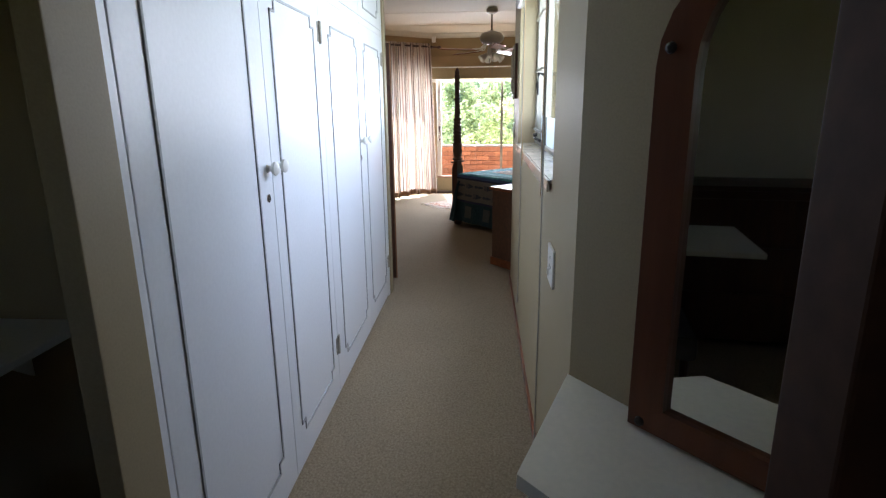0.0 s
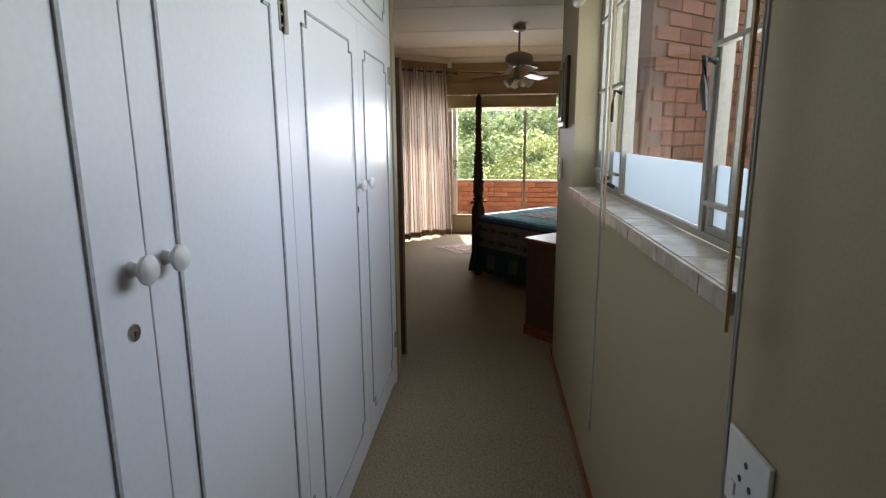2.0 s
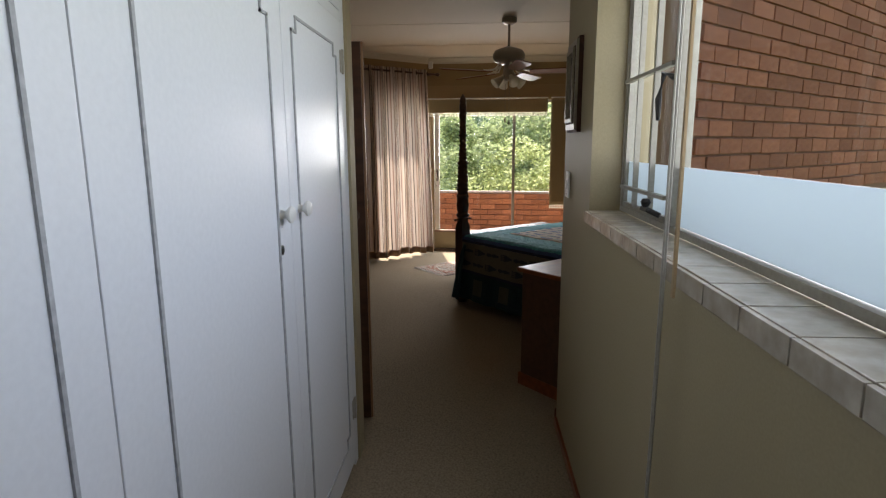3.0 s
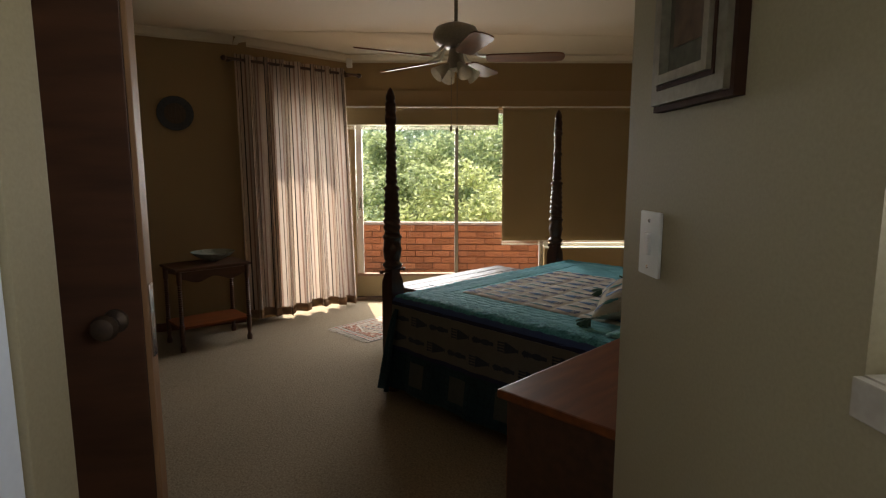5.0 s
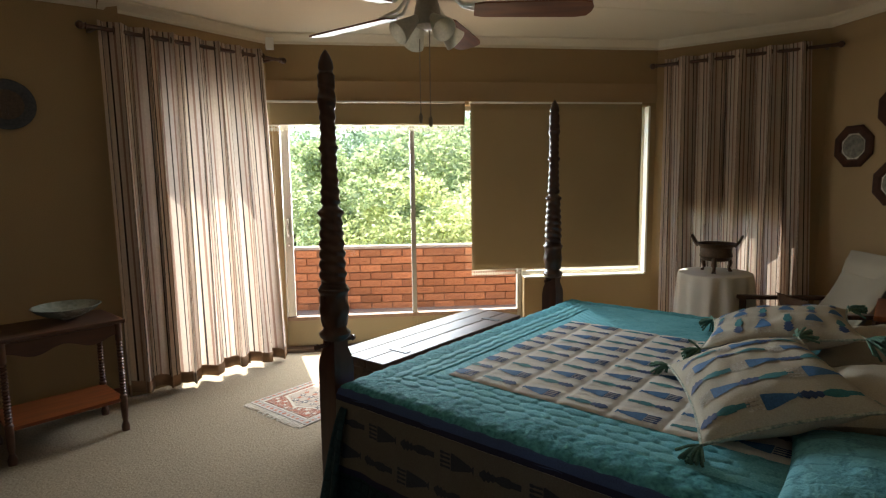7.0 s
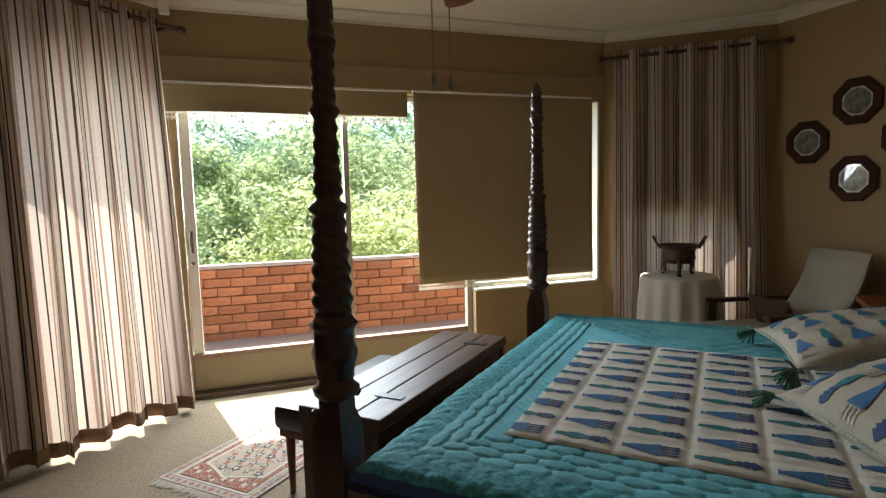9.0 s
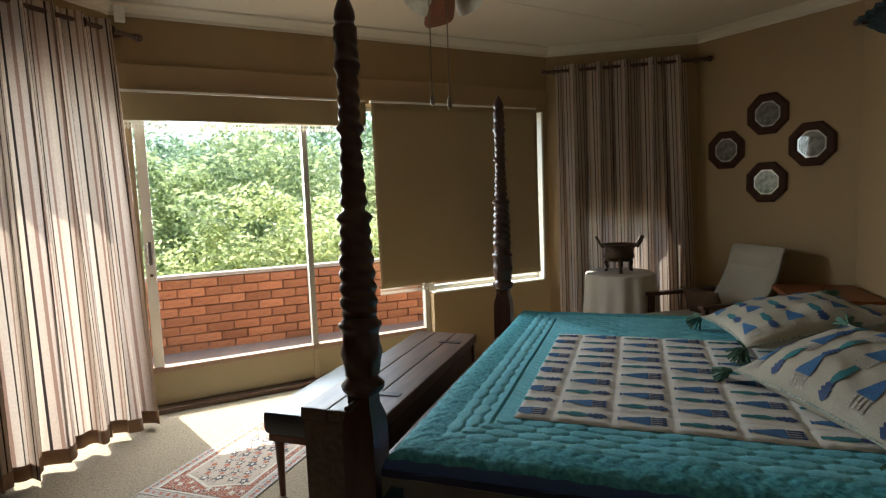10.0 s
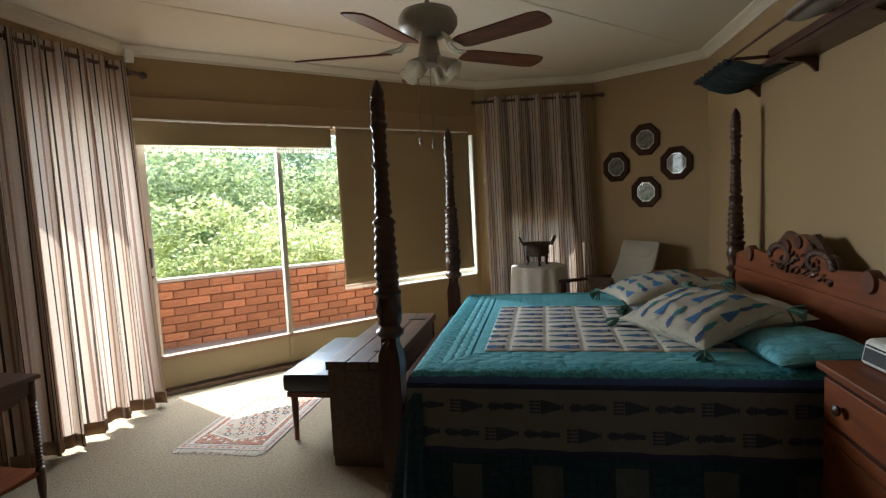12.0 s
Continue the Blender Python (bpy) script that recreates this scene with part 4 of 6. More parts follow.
leaf_mats = {}
for nm, dark, light in (("leaf_green", (0.20, 0.26, 0.10), (0.62, 0.67, 0.36)), ("leaf_pale", (0.38, 0.43, 0.16), (0.76, 0.78, 0.42)), ("leaf_deep", (0.14, 0.21, 0.11), (0.36, 0.46, 0.26))):
    lm, nt, b = nodes_of(nm)
    ge = nt.nodes.new("ShaderNodeNewGeometry")
    r = ramp(nt, [(0.0, dark), (1.0, light)])
    nt.links.new(ge.outputs["Random Per Island"], r.inputs[0])
    nt.links.new(r.outputs[0], b.inputs["Base Color"])
    b.inputs["Roughness"].default_value = 0.5
    tr = nt.nodes.new("ShaderNodeBsdfTranslucent")
    nt.links.new(r.outputs[0], tr.inputs["Color"])
    mx = nt.nodes.new("ShaderNodeMixShader")
    mx.inputs[0].default_value = 0.55
    nt.links.new(b.outputs[0], mx.inputs[1])
    nt.links.new(tr.outputs[0], mx.inputs[2])
    nt.links.new(mx.outputs[0], nt.nodes["Material Output"].inputs[0])
    leaf_mats[nm] = lm


def tree(x, y, base, top, radius, leaf, seed, leaves=9000, size=0.085):
    """A tapered trunk that forks into limbs, and a crown of leaves in uneven clumps."""
    rnd = np.random.RandomState(seed)
    label = {"leaf_green": "leafy green garden tree beyond the balcony", "leaf_pale": "sunlit yellow-green tree close to the balcony", "leaf_deep": "dark green tree farther back in the garden"}[leaf]
    t = thing("tree", pose(x, y, base), label, "tree", "garden trees")
    h = top - base
    bm = bmesh.new()
    tube(bm, [(0, 0, 0), (0.05, 0.02, h * 0.25), (-0.03, 0.05, h * 0.5), (0.04, 0.0, h * 0.72)], [0.16, 0.13, 0.10, 0.05], 8)
    tips = []
    for k in range(9):
        a = k * 2.4 + rnd.uniform(-0.3, 0.3)
        z0 = h * rnd.uniform(0.35, 0.65)
        r = radius * rnd.uniform(0.55, 0.9)
        z1 = h * rnd.uniform(0.62, 0.93)
        e = (r * math.cos(a), r * math.sin(a), z1)
        tube(bm, [(0, 0.02, z0), (0.45 * e[0], 0.45 * e[1], z0 + 0.35 * (z1 - z0)), e], [0.06, 0.04, 0.012], 6)
        tips.append(e)
    part("trunk", bm, "bark", t)
    cl = []
    for e in tips:
        for _ in range(7):
            c = np.array(e) + rnd.normal(0, radius * 0.24, 3) * (1, 1, 0.75)
            cl.append((c, radius * rnd.uniform(0.14, 0.30)))
    for _ in range(34):
        a, q = rnd.uniform(0, 2 * math.pi), rnd.uniform(0.2, 1.0) ** 0.5
        z = h * rnd.uniform(0.5, 1.0)
        k = max(0.15, 1 - abs(z / h - 0.72) * 2.2)
        cl.append((np.array((radius * q * k * math.cos(a), radius * q * k * math.sin(a), z)), radius * rnd.uniform(0.12, 0.26)))
    idx = rnd.randint(0, len(cl), leaves)
    cen = np.array([cl[i][0] for i in idx])
    rad = np.array([cl[i][1] for i in idx])
    d = rnd.normal(size=(leaves, 3))
    d /= np.linalg.norm(d, axis=1)[:, None]
    pos = cen + d * (rad * rnd.uniform(0.55, 1.05, leaves))[:, None] * (1, 1, 0.8)
    ax = rnd.normal(size=(leaves, 3)) * (1, 1, 0.6)
    ax /= np.linalg.norm(ax, axis=1)[:, None]
    up = np.cross(ax, rnd.normal(size=(leaves, 3)))
    up /= np.linalg.norm(up, axis=1)[:, None]
    s = size * rnd.uniform(0.6, 1.3, leaves)[:, None]
    v = np.stack([pos - ax * s, pos + up * s * 0.42, pos + ax * s, pos - up * s * 0.42], 1).reshape(-1, 3)
    me = bpy.data.meshes.new("crown")
    me.from_pydata(v.tolist(), [], np.arange(leaves * 4).reshape(-1, 4).tolist())
    me.materials.append(leaf_mats[leaf])
    c = new("crown", me)
    c.parent = t
    return t


for row in ((1.55, 14.3, -3.1, 1.45, 1.7, "leaf_pale", 1, 24000, 0.047), (-0.9, 16.2, -3.1, 2.1, 2.2, "leaf_green", 2, 25600, 0.058), (2.6, 18.5, -3.1, 2.9, 2.9, "leaf_green", 3, 28800, 0.066),
            (-3.6, 18.0, -3.1, 1.6, 2.6, "leaf_green", 4, 14400, 0.070), (6.2, 17.6, -3.1, 2.3, 2.6, "leaf_green", 5, 19200, 0.066), (4.2, 14.9, -3.1, 0.9, 1.7, "leaf_pale", 6, 16000, 0.055),
            (5.4, 23.0, -3.1, 4.2, 3.2, "leaf_deep", 8, 16000, 0.086), (10.0, 21.0, -3.1, 3.6, 3.4, "leaf_deep", 9, 14400, 0.086), (0.5, 25.0, -3.1, 3.2, 3.6, "leaf_deep", 10, 14400, 0.094),
            (7.5, 9.6, -3.1, 3.6, 2.2, "leaf_deep", 11, 14400, 0.070), (-7.5, 24.0, -3.1, 2.6, 3.4, "leaf_deep", 12, 11200, 0.094)):
    tree(*row)

# ---- bed ----
bed = thing("four_poster_bed", BED, "dark carved wooden four-poster bed with a carved headboard", "bed")
BW, BL = 1.87, 2.06


def twist(a, z):
    return 1 + (0.075 * math.sin(2 * a + z * 150) if 1.05 < z < 1.86 else 0.0) + (0.05 * math.sin(8 * a) * math.sin(z * 70) if 0.90 < z <= 1.05 or z >= 1.86 and z < 1.92 else 0)


def post_bm(full=True):
    bm = bmesh.new()
    prof = [(0.045, 0.0), (0.058, 0.02), (0.058, 0.05), (0.040, 0.075), (0.050, 0.10), (0.062, 0.115), (0.062, 0.16)]
    lathe(bm, prof, 20)
    lathe(bm, [(0.085, 0.16), (0.088, 0.17), (0.088, 0.72), (0.082, 0.76), (0.062, 0.80), (0.060, 0.845)], 4, pose(0, 0, 0, 0, 0, 45) @ Matrix.Diagonal((0.82, 0.82, 1, 1)))
    z = 0.84
    pr = [(0.045, 0.835), (0.062, 0.85), (0.066, 0.865), (0.050, 0.88), (0.044, 0.90)]
    lathe(bm, pr, 20)
    n = 240
    body = []
    for i in range(n + 1):
        z = 0.895 + (1.90 - 0.895) * i / n
        f = (z - 0.895) / 1.005
        r = 0.052 - 0.022 * f + 0.006 * math.sin(f * math.pi * 2.2)
        for c0, w, a in ((1.045, 0.014, 0.010), (1.07, 0.01, -0.008), (1.36, 0.016, 0.009), (1.39, 0.01, -0.007), (1.62, 0.014, 0.008), (1.80, 0.012, 0.008), (0.96, 0.03, 0.008)):
            r += a * math.exp(-((z - c0) / w) ** 2)
        body.append((r, z))
    lathe(bm, body, 28, None, twist)
    lathe(bm, [(0.024, 1.895), (0.030, 1.905), (0.026, 1.915), (0.031, 1.925), (0.029, 1.945), (0.020, 1.97), (0.008, 1.99), (0.001, 1.997)], 16)
    return bm


POST = mesh_of("post", post_bm(), "wood_dark", True)
for x, y in ((0, 0), (BW, 0), (0, -BL - 0.10), (BW, -BL)):
    p = new("post", POST)
    p.parent = bed
    p.matrix_basis = pose(x, y, 0)
    pg = bmesh.new()
    tube(pg, [(x - 0.085, y, 0.822), (x + 0.085, y, 0.822)], 0.009, 8)
    for s in (-1, 1):
        lathe(pg, [(0.006, 0), (0.014, 0.006), (0.010, 0.018)], 10, pose(x + s * 0.085, y, 0.822, 0, 90 * s, 0))
    part("peg", pg, "wood_dark", p, "turned peg", pose(-x, -y, 0))
part("side_rail", boxes([(-0.03, 0.03, -BL + 0.07, -0.07, 0.22, 0.42)], 0.006), "wood_dark", bed)
part("side_rail", boxes([(BW - 0.03, BW + 0.03, -BL + 0.07, -0.07, 0.22, 0.42)], 0.006), "wood_dark", bed)
part("foot_rail", boxes([(0.07, BW - 0.07, -0.03, 0.03, 0.22, 0.55)], 0.006), "wood_dark", bed)

HEAD = pose(BW, -BL, 0, 0, 0, 3.06) @ pose(-BW, BL, 0)
# headboard: a panel with a scrolled top and a carved crest
hbp = [(0.0, 0.35), (BW, 0.35), (BW, 0.98)]
for i in range(41):
    f = i / 40
    x = BW * (1 - f)
    c = abs(2 * f - 1)
    z = 0.98 + 0.10 * (1 - c) + 0.02 * math.cos(c * 9) + (0.07 * math.cos(c / 0.36 * math.pi / 2) if c < 0.36 else 0)
    hbp.append((x, z))
hbp.append((0.0, 0.98))
part("headboard", upright(bmesh.new(), hbp, -BL - 0.022, -BL + 0.018), "wood_mid", bed, "reddish wooden headboard panel", HEAD)
part("headboard_moulding", boxes([(0.06, BW - 0.06, -BL + 0.018, -BL + 0.034, 0.86, 0.89), (0.06, BW - 0.06, -BL + 0.018, -BL + 0.03, 0.52, 0.55)], 0.004), "wood_mid", bed, "", HEAD)
cb = bmesh.new()
crn = random.Random(11)
for s in (-1, 1):
    for k in range(26):
        f = k / 25
        ang = f * 5.2
        rr = 0.15 * (1 - 0.75 * f)
        px = BW / 2 + s * (0.19 + rr * math.cos(ang))
        pz = 1.07 + rr * math.sin(ang) * 0.75
        bmesh.ops.create_icosphere(cb, subdivisions=1, radius=0.026 * (1 - 0.5 * f) + 0.006, matrix=pose(px, -BL + 0.022, pz) @ Matrix.Diagonal((1, 0.7, 1, 1)))
for k in range(60):
    a = crn.uniform(0, math.pi)
    r = crn.uniform(0.02, 0.30)
    bmesh.ops.create_icosphere(cb, subdivisions=1, radius=crn.uniform(0.010, 0.024), matrix=pose(BW / 2 + r * math.cos(a) * 1.1, -BL + 0.02, 0.96 + r * math.sin(a) * 0.62, 0, crn.uniform(0, 90), 0) @ Matrix.Diagonal((1.4, 0.8, 0.7, 1)))
for s in (-1, 0, 1):
    lathe(cb, [(0.045, -0.03), (0.055, -0.01), (0.05, 0.02), (0.02, 0.03)], 14, pose(BW / 2 + s * 0.13, -BL, 1.205 - abs(s) * 0.045, 90, 0, 0))
bmesh.ops.transform(cb, matrix=pose(0, 0, 0.90) @ Matrix.Diagonal((1, 1, 0.74, 1)) @ pose(0, 0, -0.90), verts=cb.verts)
crest_back = [(BW / 2 + 0.40 * math.cos(math.pi * k / 16), 0.93 + (0.235 - 0.03 * math.cos(math.pi * k / 2)) * math.sin(math.pi * k / 16) ** 0.8) for k in range(17)]
part("crest_back", upright(bmesh.new(), crest_back, -BL - 0.018, -BL + 0.012), "wood_dark", bed, "", HEAD @ pose(0, 0, 0.001))
part("crest", cb, "wood_dark", bed, "carved scroll and leaf crest", HEAD, True)
for s in (0.30, BW - 0.30):
    part("scroll", lathe(bmesh.new(), [(0.05, -0.025), (0.055, -0.01), (0.055, 0.02), (0.03, 0.034), (0.012, 0.036)], 18, pose(s, -BL + 0.01, 1.0, 90, 0, 0)), "wood_door", bed, "", HEAD, True)
part("mattress", boxes([(0.03, BW - 0.03, -BL + 0.05, -0.10, 0.24, 0.655)], 0.05), "cloth_white", bed)

# quilt
QX0, QX1, QY0, QY1, QZ = -0.075, BW + 0.075, -BL + 0.06, -0.085, 0.695
quilt = thing("quilt", BED, "teal quilted bedspread with a printed off-white middle", "quilt")


PX0, PX1, PY0, PY1 = 0.245, 1.345, -1.80, -0.405
SEAMS = [PY1 - 0.118 - 0.182 * k for k in range(7)]


def rim(x, y):
    """Distance from the quilt's edge, the place along that edge, and whether it is the foot edge."""
    return min((x - QX0, y, 0), (QX1 - x, y, 0), (QY1 - y, x, 1))


def puff(x, y):
    """Stuffed relief: a leafy plait, rows of scallops, a herringbone at the foot, blocks in the middle."""
    d, s, foot = rim(x, y)
    h = 0.004 * noise.noise((x * 5, y * 5, 0.3)) + 0.0012 * noise.noise((x * 34, y * 34, 1.3))
    if PX0 < x < PX1 and PY0 < y < PY1:
        e = min(abs(y - q) for q in SEAMS)
        b = abs((x - PX0) / 0.11 % 1 - 0.5) * 0.11
        return h + 0.006 * min(1.0, e / 0.022) ** 0.5 + 0.0022 * min(1.0, (0.055 - b) / 0.02)
    if d < 0.055:
        return h + 0.002 * math.sin(s * 70)
    if d < 0.135:
        u = (d - 0.055) / 0.08
        f = (s / 0.056 + 1.1 * abs(u - 0.5)) % 1.0
        return h + 0.0045 * math.sin(math.pi * f) ** 0.6 * (0.35 + 0.65 * math.sin(math.pi * u)) + 0.0016 * math.sin(f * 31) * math.sin(math.pi * u)
    if d < 0.255 or not foot:
        k, f = divmod(d - 0.135, 0.046)
        f /= 0.046
        fs = (s / 0.098 + 0.5 * (k % 2)) % 1.0
        r = min(1.0, ((2 * f - 1) ** 2 + abs(2 * fs - 1) ** 2.6))
        return h + 0.0048 * (1 - r) ** 0.25
    if d < 0.268:
        return h - 0.002
    f = (s / 0.040 + (d - 0.268) / 0.05) % 1.0
    return h + 0.0045 * math.sin(math.pi * f) ** 0.6


def quilt_z(x, y):
    d = min(x - QX0, QX1 - x, QY1 - y)
    r = 0.055
    drop = 0.0 if d > r else r - math.sqrt(max(0.0, r * r - (r - d) ** 2))
    return QZ + puff(x, y) - drop


def sheet(x0, x1, y0, y1, nx, ny, lift=0.0):
    bm = bmesh.new()
    g = [[bm.verts.new((x0 + (x1 - x0) * i / nx, y0 + (y1 - y0) * j / ny, quilt_z(x0 + (x1 - x0) * i / nx, y0 + (y1 - y0) * j / ny) + lift)) for i in range(nx + 1)] for j in range(ny + 1)]
    for j in range(ny):
        for i in range(nx):
            q = bm.faces.new((g[j][i], g[j][i + 1], g[j + 1][i + 1], g[j + 1][i]))
            d = rim(*q.calc_center_median().xy)[0]
            q.material_index = 1 if d < 0.014 else 2 if d < 0.135 else 0
    return bm


qt = part("top", sheet(QX0, QX1, QY0, QY1, 360, 350), "teal", quilt, "teal quilted border with a darker leafy plait", None, True)
qt.data.materials.append(M["navy_edge"])
qt.data.materials.append(M["teal_plait"])
pan = part("middle_panel", sheet(PX0, PX1, PY0, PY1, 130, 160, 0.003), "panel_cotton", quilt, "off-white cotton panel printed with rows of blue figures", None, True)


# the figures of the print, drawn along a as (a, half width) rows: a fringed skirt, a plant in a long pot
SKIRT = ((-0.062, 0.013), (-0.054, 0.004), (-0.047, 0.009), (-0.035, 0.012), (-0.012, 0.019), (0.012, 0.0255), (0.018, 0.025))
POT = ((-0.064, 0.0085), (-0.050, 0.0085), (-0.034, 0.0090), (-0.030, 0.0130), (-0.006, 0.0135), (0.006, 0.0085), (0.014, 0.005))
LEAVES = ((0.012, 0.006), (0.020, 0.012), (0.026, 0.008), (0.033, 0.016), (0.040, 0.010), (0.046, 0.017), (0.054, 0.010), (0.062, 0.004))
FRINGE = ((0.020, 0.0036), (0.034, 0.003), (0.044, 0.003), (0.047, 0.005), (0.053, 0.005), (0.056, 0.003))


def band(bm, rows, on, off=0.0, k=1.0):
    """A flat printed shape laid on a curved cloth, as short strips across its length."""
    fine = []
    for (a0, w0), (a1, w1) in zip(rows, rows[1:]):
        n = max(1, int((a1 - a0) / 0.008))
        fine += [(a0 + (a1 - a0) * i / n, w0 + (w1 - w0) * i / n) for i in range(n)]
    fine.append(rows[-1])
    last = None
    for a, w in fine:
        row = [bm.verts.new(on(a * k, (off + w * t) * k)) for t in (-1, 0, 1)]
        if last:
            for i in (0, 1):
                bm.faces.new((last[i], last[i + 1], row[i + 1], row[i]))
        last = row
    return bm


def figure(parent, on, skirt, names, mats, k=1.0):
    """One printed figure in its two colours."""
    part(names[0], band(bmesh.new(), SKIRT if skirt else POT, on, 0.0, k), mats[0], parent)
    fb = bmesh.new()
    if skirt:
        for o in (-0.019, -0.0065, 0.0065, 0.019):
            band(fb, FRINGE, on, o, k)
    else:
        band(fb, LEAVES, on, 0.0, k)
    part(names[1], fb, mats[1], parent)


for c, ys in enumerate([PY1 + 0.064] + SEAMS[:6]):
    yc = ys - 0.091
    for r in range(10):
        xc = PX0 + 0.055 + r * 0.11 + 0.003 * math.sin(r * 5 + c)

        def on(a, b, xc=xc, yc=yc):
            x, y = xc + 1.28 * b, max(PY0 + 0.002, min(PY1 - 0.004, yc - 1.22 * a))
            return (x, y, quilt_z(x, y) + 0.0046)
        skirt = (r + c) % 2 == 0
        figure(pan, on, skirt, ("printed_skirt", "printed_fringe") if skirt else ("printed_pot", "printed_leaves"), ("print_blue", "print_dark") if skirt else ("print_green", "print_dark"))


def drape(p0, p1, z1, z0, material, name, out, amp=0.012, lift=0.0, label="", fl=0.06):
    """A hanging side of the quilt between two plan points; out is the outward way."""
    bm = bmesh.new()
    p0, p1, o = Vector(p0), Vector(p1), Vector(out)
    nx, nz = 70, 10
    g = []
    for j in range(nz + 1):
        z = z1 + (z0 - z1) * j / nz
        f = (QZ - z) / QZ
        row = []
        for i in range(nx + 1):
            q = p0.lerp(p1, i / nx)
            w = amp * f * (math.sin(i / nx * 31 + 1) + 0.6 * math.sin(i / nx * 73)) + lift + fl * f * f
            row.append(bm.verts.new((q.x + o.x * w, q.y + o.y * w, z)))
        g.append(row)
    for j in range(nz):
        for i in range(nx):
            bm.faces.new((g[j][i], g[j][i + 1], g[j + 1][i + 1], g[j + 1][i]))
    return part(name, bm, material, quilt, label, None, True)


def side_w(z, i):
    """How far the hanging side stands out at height z, a share i along it."""
    f = (QZ - z) / QZ
    return 0.012 * f * (math.sin(i * 31 + 1) + 0.6 * math.sin(i * 73)) + 0.06 * f * f


for a, b, o in (((QX0, QY0), (QX0, QY1), (-1, 0)), ((QX0, QY1), (QX1, QY1), (0, 1)), ((QX1, QY1), (QX1, QY0), (1, 0))):
    drape(a, b, 0.645, 0.622, "navy", "navy_band", o, label="navy blue band", lift=0.0)
    side = drape(a, b, 0.622, 0.36, "side_cotton", "printed_side", o, lift=0.001, label="off-white side band, colour darkened for shade, with dark printed figures")
    drape(a, b, 0.36, 0.335, "navy", "lower_band", o, lift=0.002)
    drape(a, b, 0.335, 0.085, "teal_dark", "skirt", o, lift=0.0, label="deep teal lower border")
    A0, B0, O0 = Vector(a), Vector(b), Vector(o)
    dvec, dlen = (B0 - A0).normalized(), (B0 - A0).length
    n = 11
    for k in range(n):
        for zr, k2 in ((0.548, 0), (0.428, 1)):
            sc = dlen * (k + 0.5 + 0.12 * k2) / n

            def on(aa, bb, sc=sc, zr=zr):
                t, z = sc + aa, zr + bb
                q = A0 + dvec * t + O0 * (side_w(z, t / dlen) + 0.005)
                return (q.x, q.y, z)
            skirt = (k + k2) % 2 == 1
            figure(side, on, skirt, ("dark_skirt", "dark_fringe") if skirt else ("dark_pot", "dark_leaves"), ("print_side", "print_side"), 1.22)
        sc = dlen * (k + 0.5) / n
        if 0.10 < sc < dlen - 0.10 and k % 2:
            sq = bmesh.new()
            rows = []
            for u in range(7):
                t = sc - 0.066 + u * 0.022
                rows.append([sq.verts.new((*(A0 + dvec * t + O0 * (side_w(z, t / dlen) + 0.004)), z)) for z in (0.145, 0.185, 0.225, 0.265, 0.292)])
            for p, q in zip(rows, rows[1:]):
                for v in range(4):
                    sq.faces.new((p[v], q[v], q[v + 1], p[v + 1]))
            part("patch", sq, "patch", quilt, "muted square patch")
# loose corners of the quilt that fall round the two foot posts
for cx, sx in ((QX0, -1), (QX1, 1)):
    bm = bmesh.new()
    g = []
    for j in range(13):
        z = 0.60 - 0.51 * j / 12
        f = (0.60 - z) / 0.51
        row = []
        for i in range(25):
            a = math.pi * (i / 24 - 0.12) * 0.72
            r = 0.055 + 0.115 * f ** 0.7 + 0.016 * f * math.sin(i * 1.1)
            row.append(bm.verts.new((cx + sx * (r * math.cos(a) - 0.045), QY1 - 0.055 + 0.9 * r * math.sin(a), z)))
        g.append(row)
    for p, q in zip(g, g[1:]):
        for i in range(24):
            bm.faces.new((p[i], p[i + 1], q[i + 1], q[i]))
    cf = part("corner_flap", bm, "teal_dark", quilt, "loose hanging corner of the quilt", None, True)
    cf.modifiers.new("thick", "SOLIDIFY").thickness = 0.006


def pillow_bm(w, d, h, seed=0, n=30):
    bm = bmesh.new()
    g = {}
    for s in (1, -1):
        for j in range(n + 1):
            for i in range(n + 1):
                u, v = 2 * i / n - 1, 2 * j / n - 1
                pin = 1 - 0.10 * (1 - abs(u) ** 2) * abs(v) ** 4 - 0.0
                pin2 = 1 - 0.10 * (1 - abs(v) ** 2) * abs(u) ** 4
                k = max(0.0, (1 - abs(u) ** 2.6) * (1 - abs(v) ** 2.6)) ** 0.55
                z = s * pillow_z(u, v, h, seed + (0 if s > 0 else 9))
                e = i in (0, n) or j in (0, n)
                key = (i, j, 0 if e else s)
                if key not in g:
                    g[key] = bm.verts.new((u * w / 2 * pin2, v * d / 2 * pin, 0 if e else z))
        for j in range(n):
            for i in range(n):
                q = []
                for a, b in ((i, j), (i + 1, j), (i + 1, j + 1), (i, j + 1)):
                    e = a in (0, n) or b in (0, n)
                    q.append(g[(a, b, 0 if e else s)])
                if s < 0:
                    q.reverse()
                if len(set(q)) == 4:
                    try:
                        bm.faces.new(q)
                    except ValueError:
                        pass
    return bm


def pillow_z(u, v, h, seed):
    """Height of a stuffed cover over its middle plane, slack and creased towards the corners."""
    k = max(0.0, (1 - abs(u) ** 2.4) * (1 - abs(v) ** 2.4)) ** 0.62
    slack = 0.22 * noise.noise((u * 1.7 + seed, v * 1.7, 1)) + 0.10 * noise.noise((u * 4 + seed, v * 4, 3))
    crease = 0.07 * abs(noise.noise((u * 3.2 + v * 2.6 + seed, v * 1.2 - u, 5))) * (abs(u) + abs(v))
    return h / 2 * k * (1 + slack - crease)


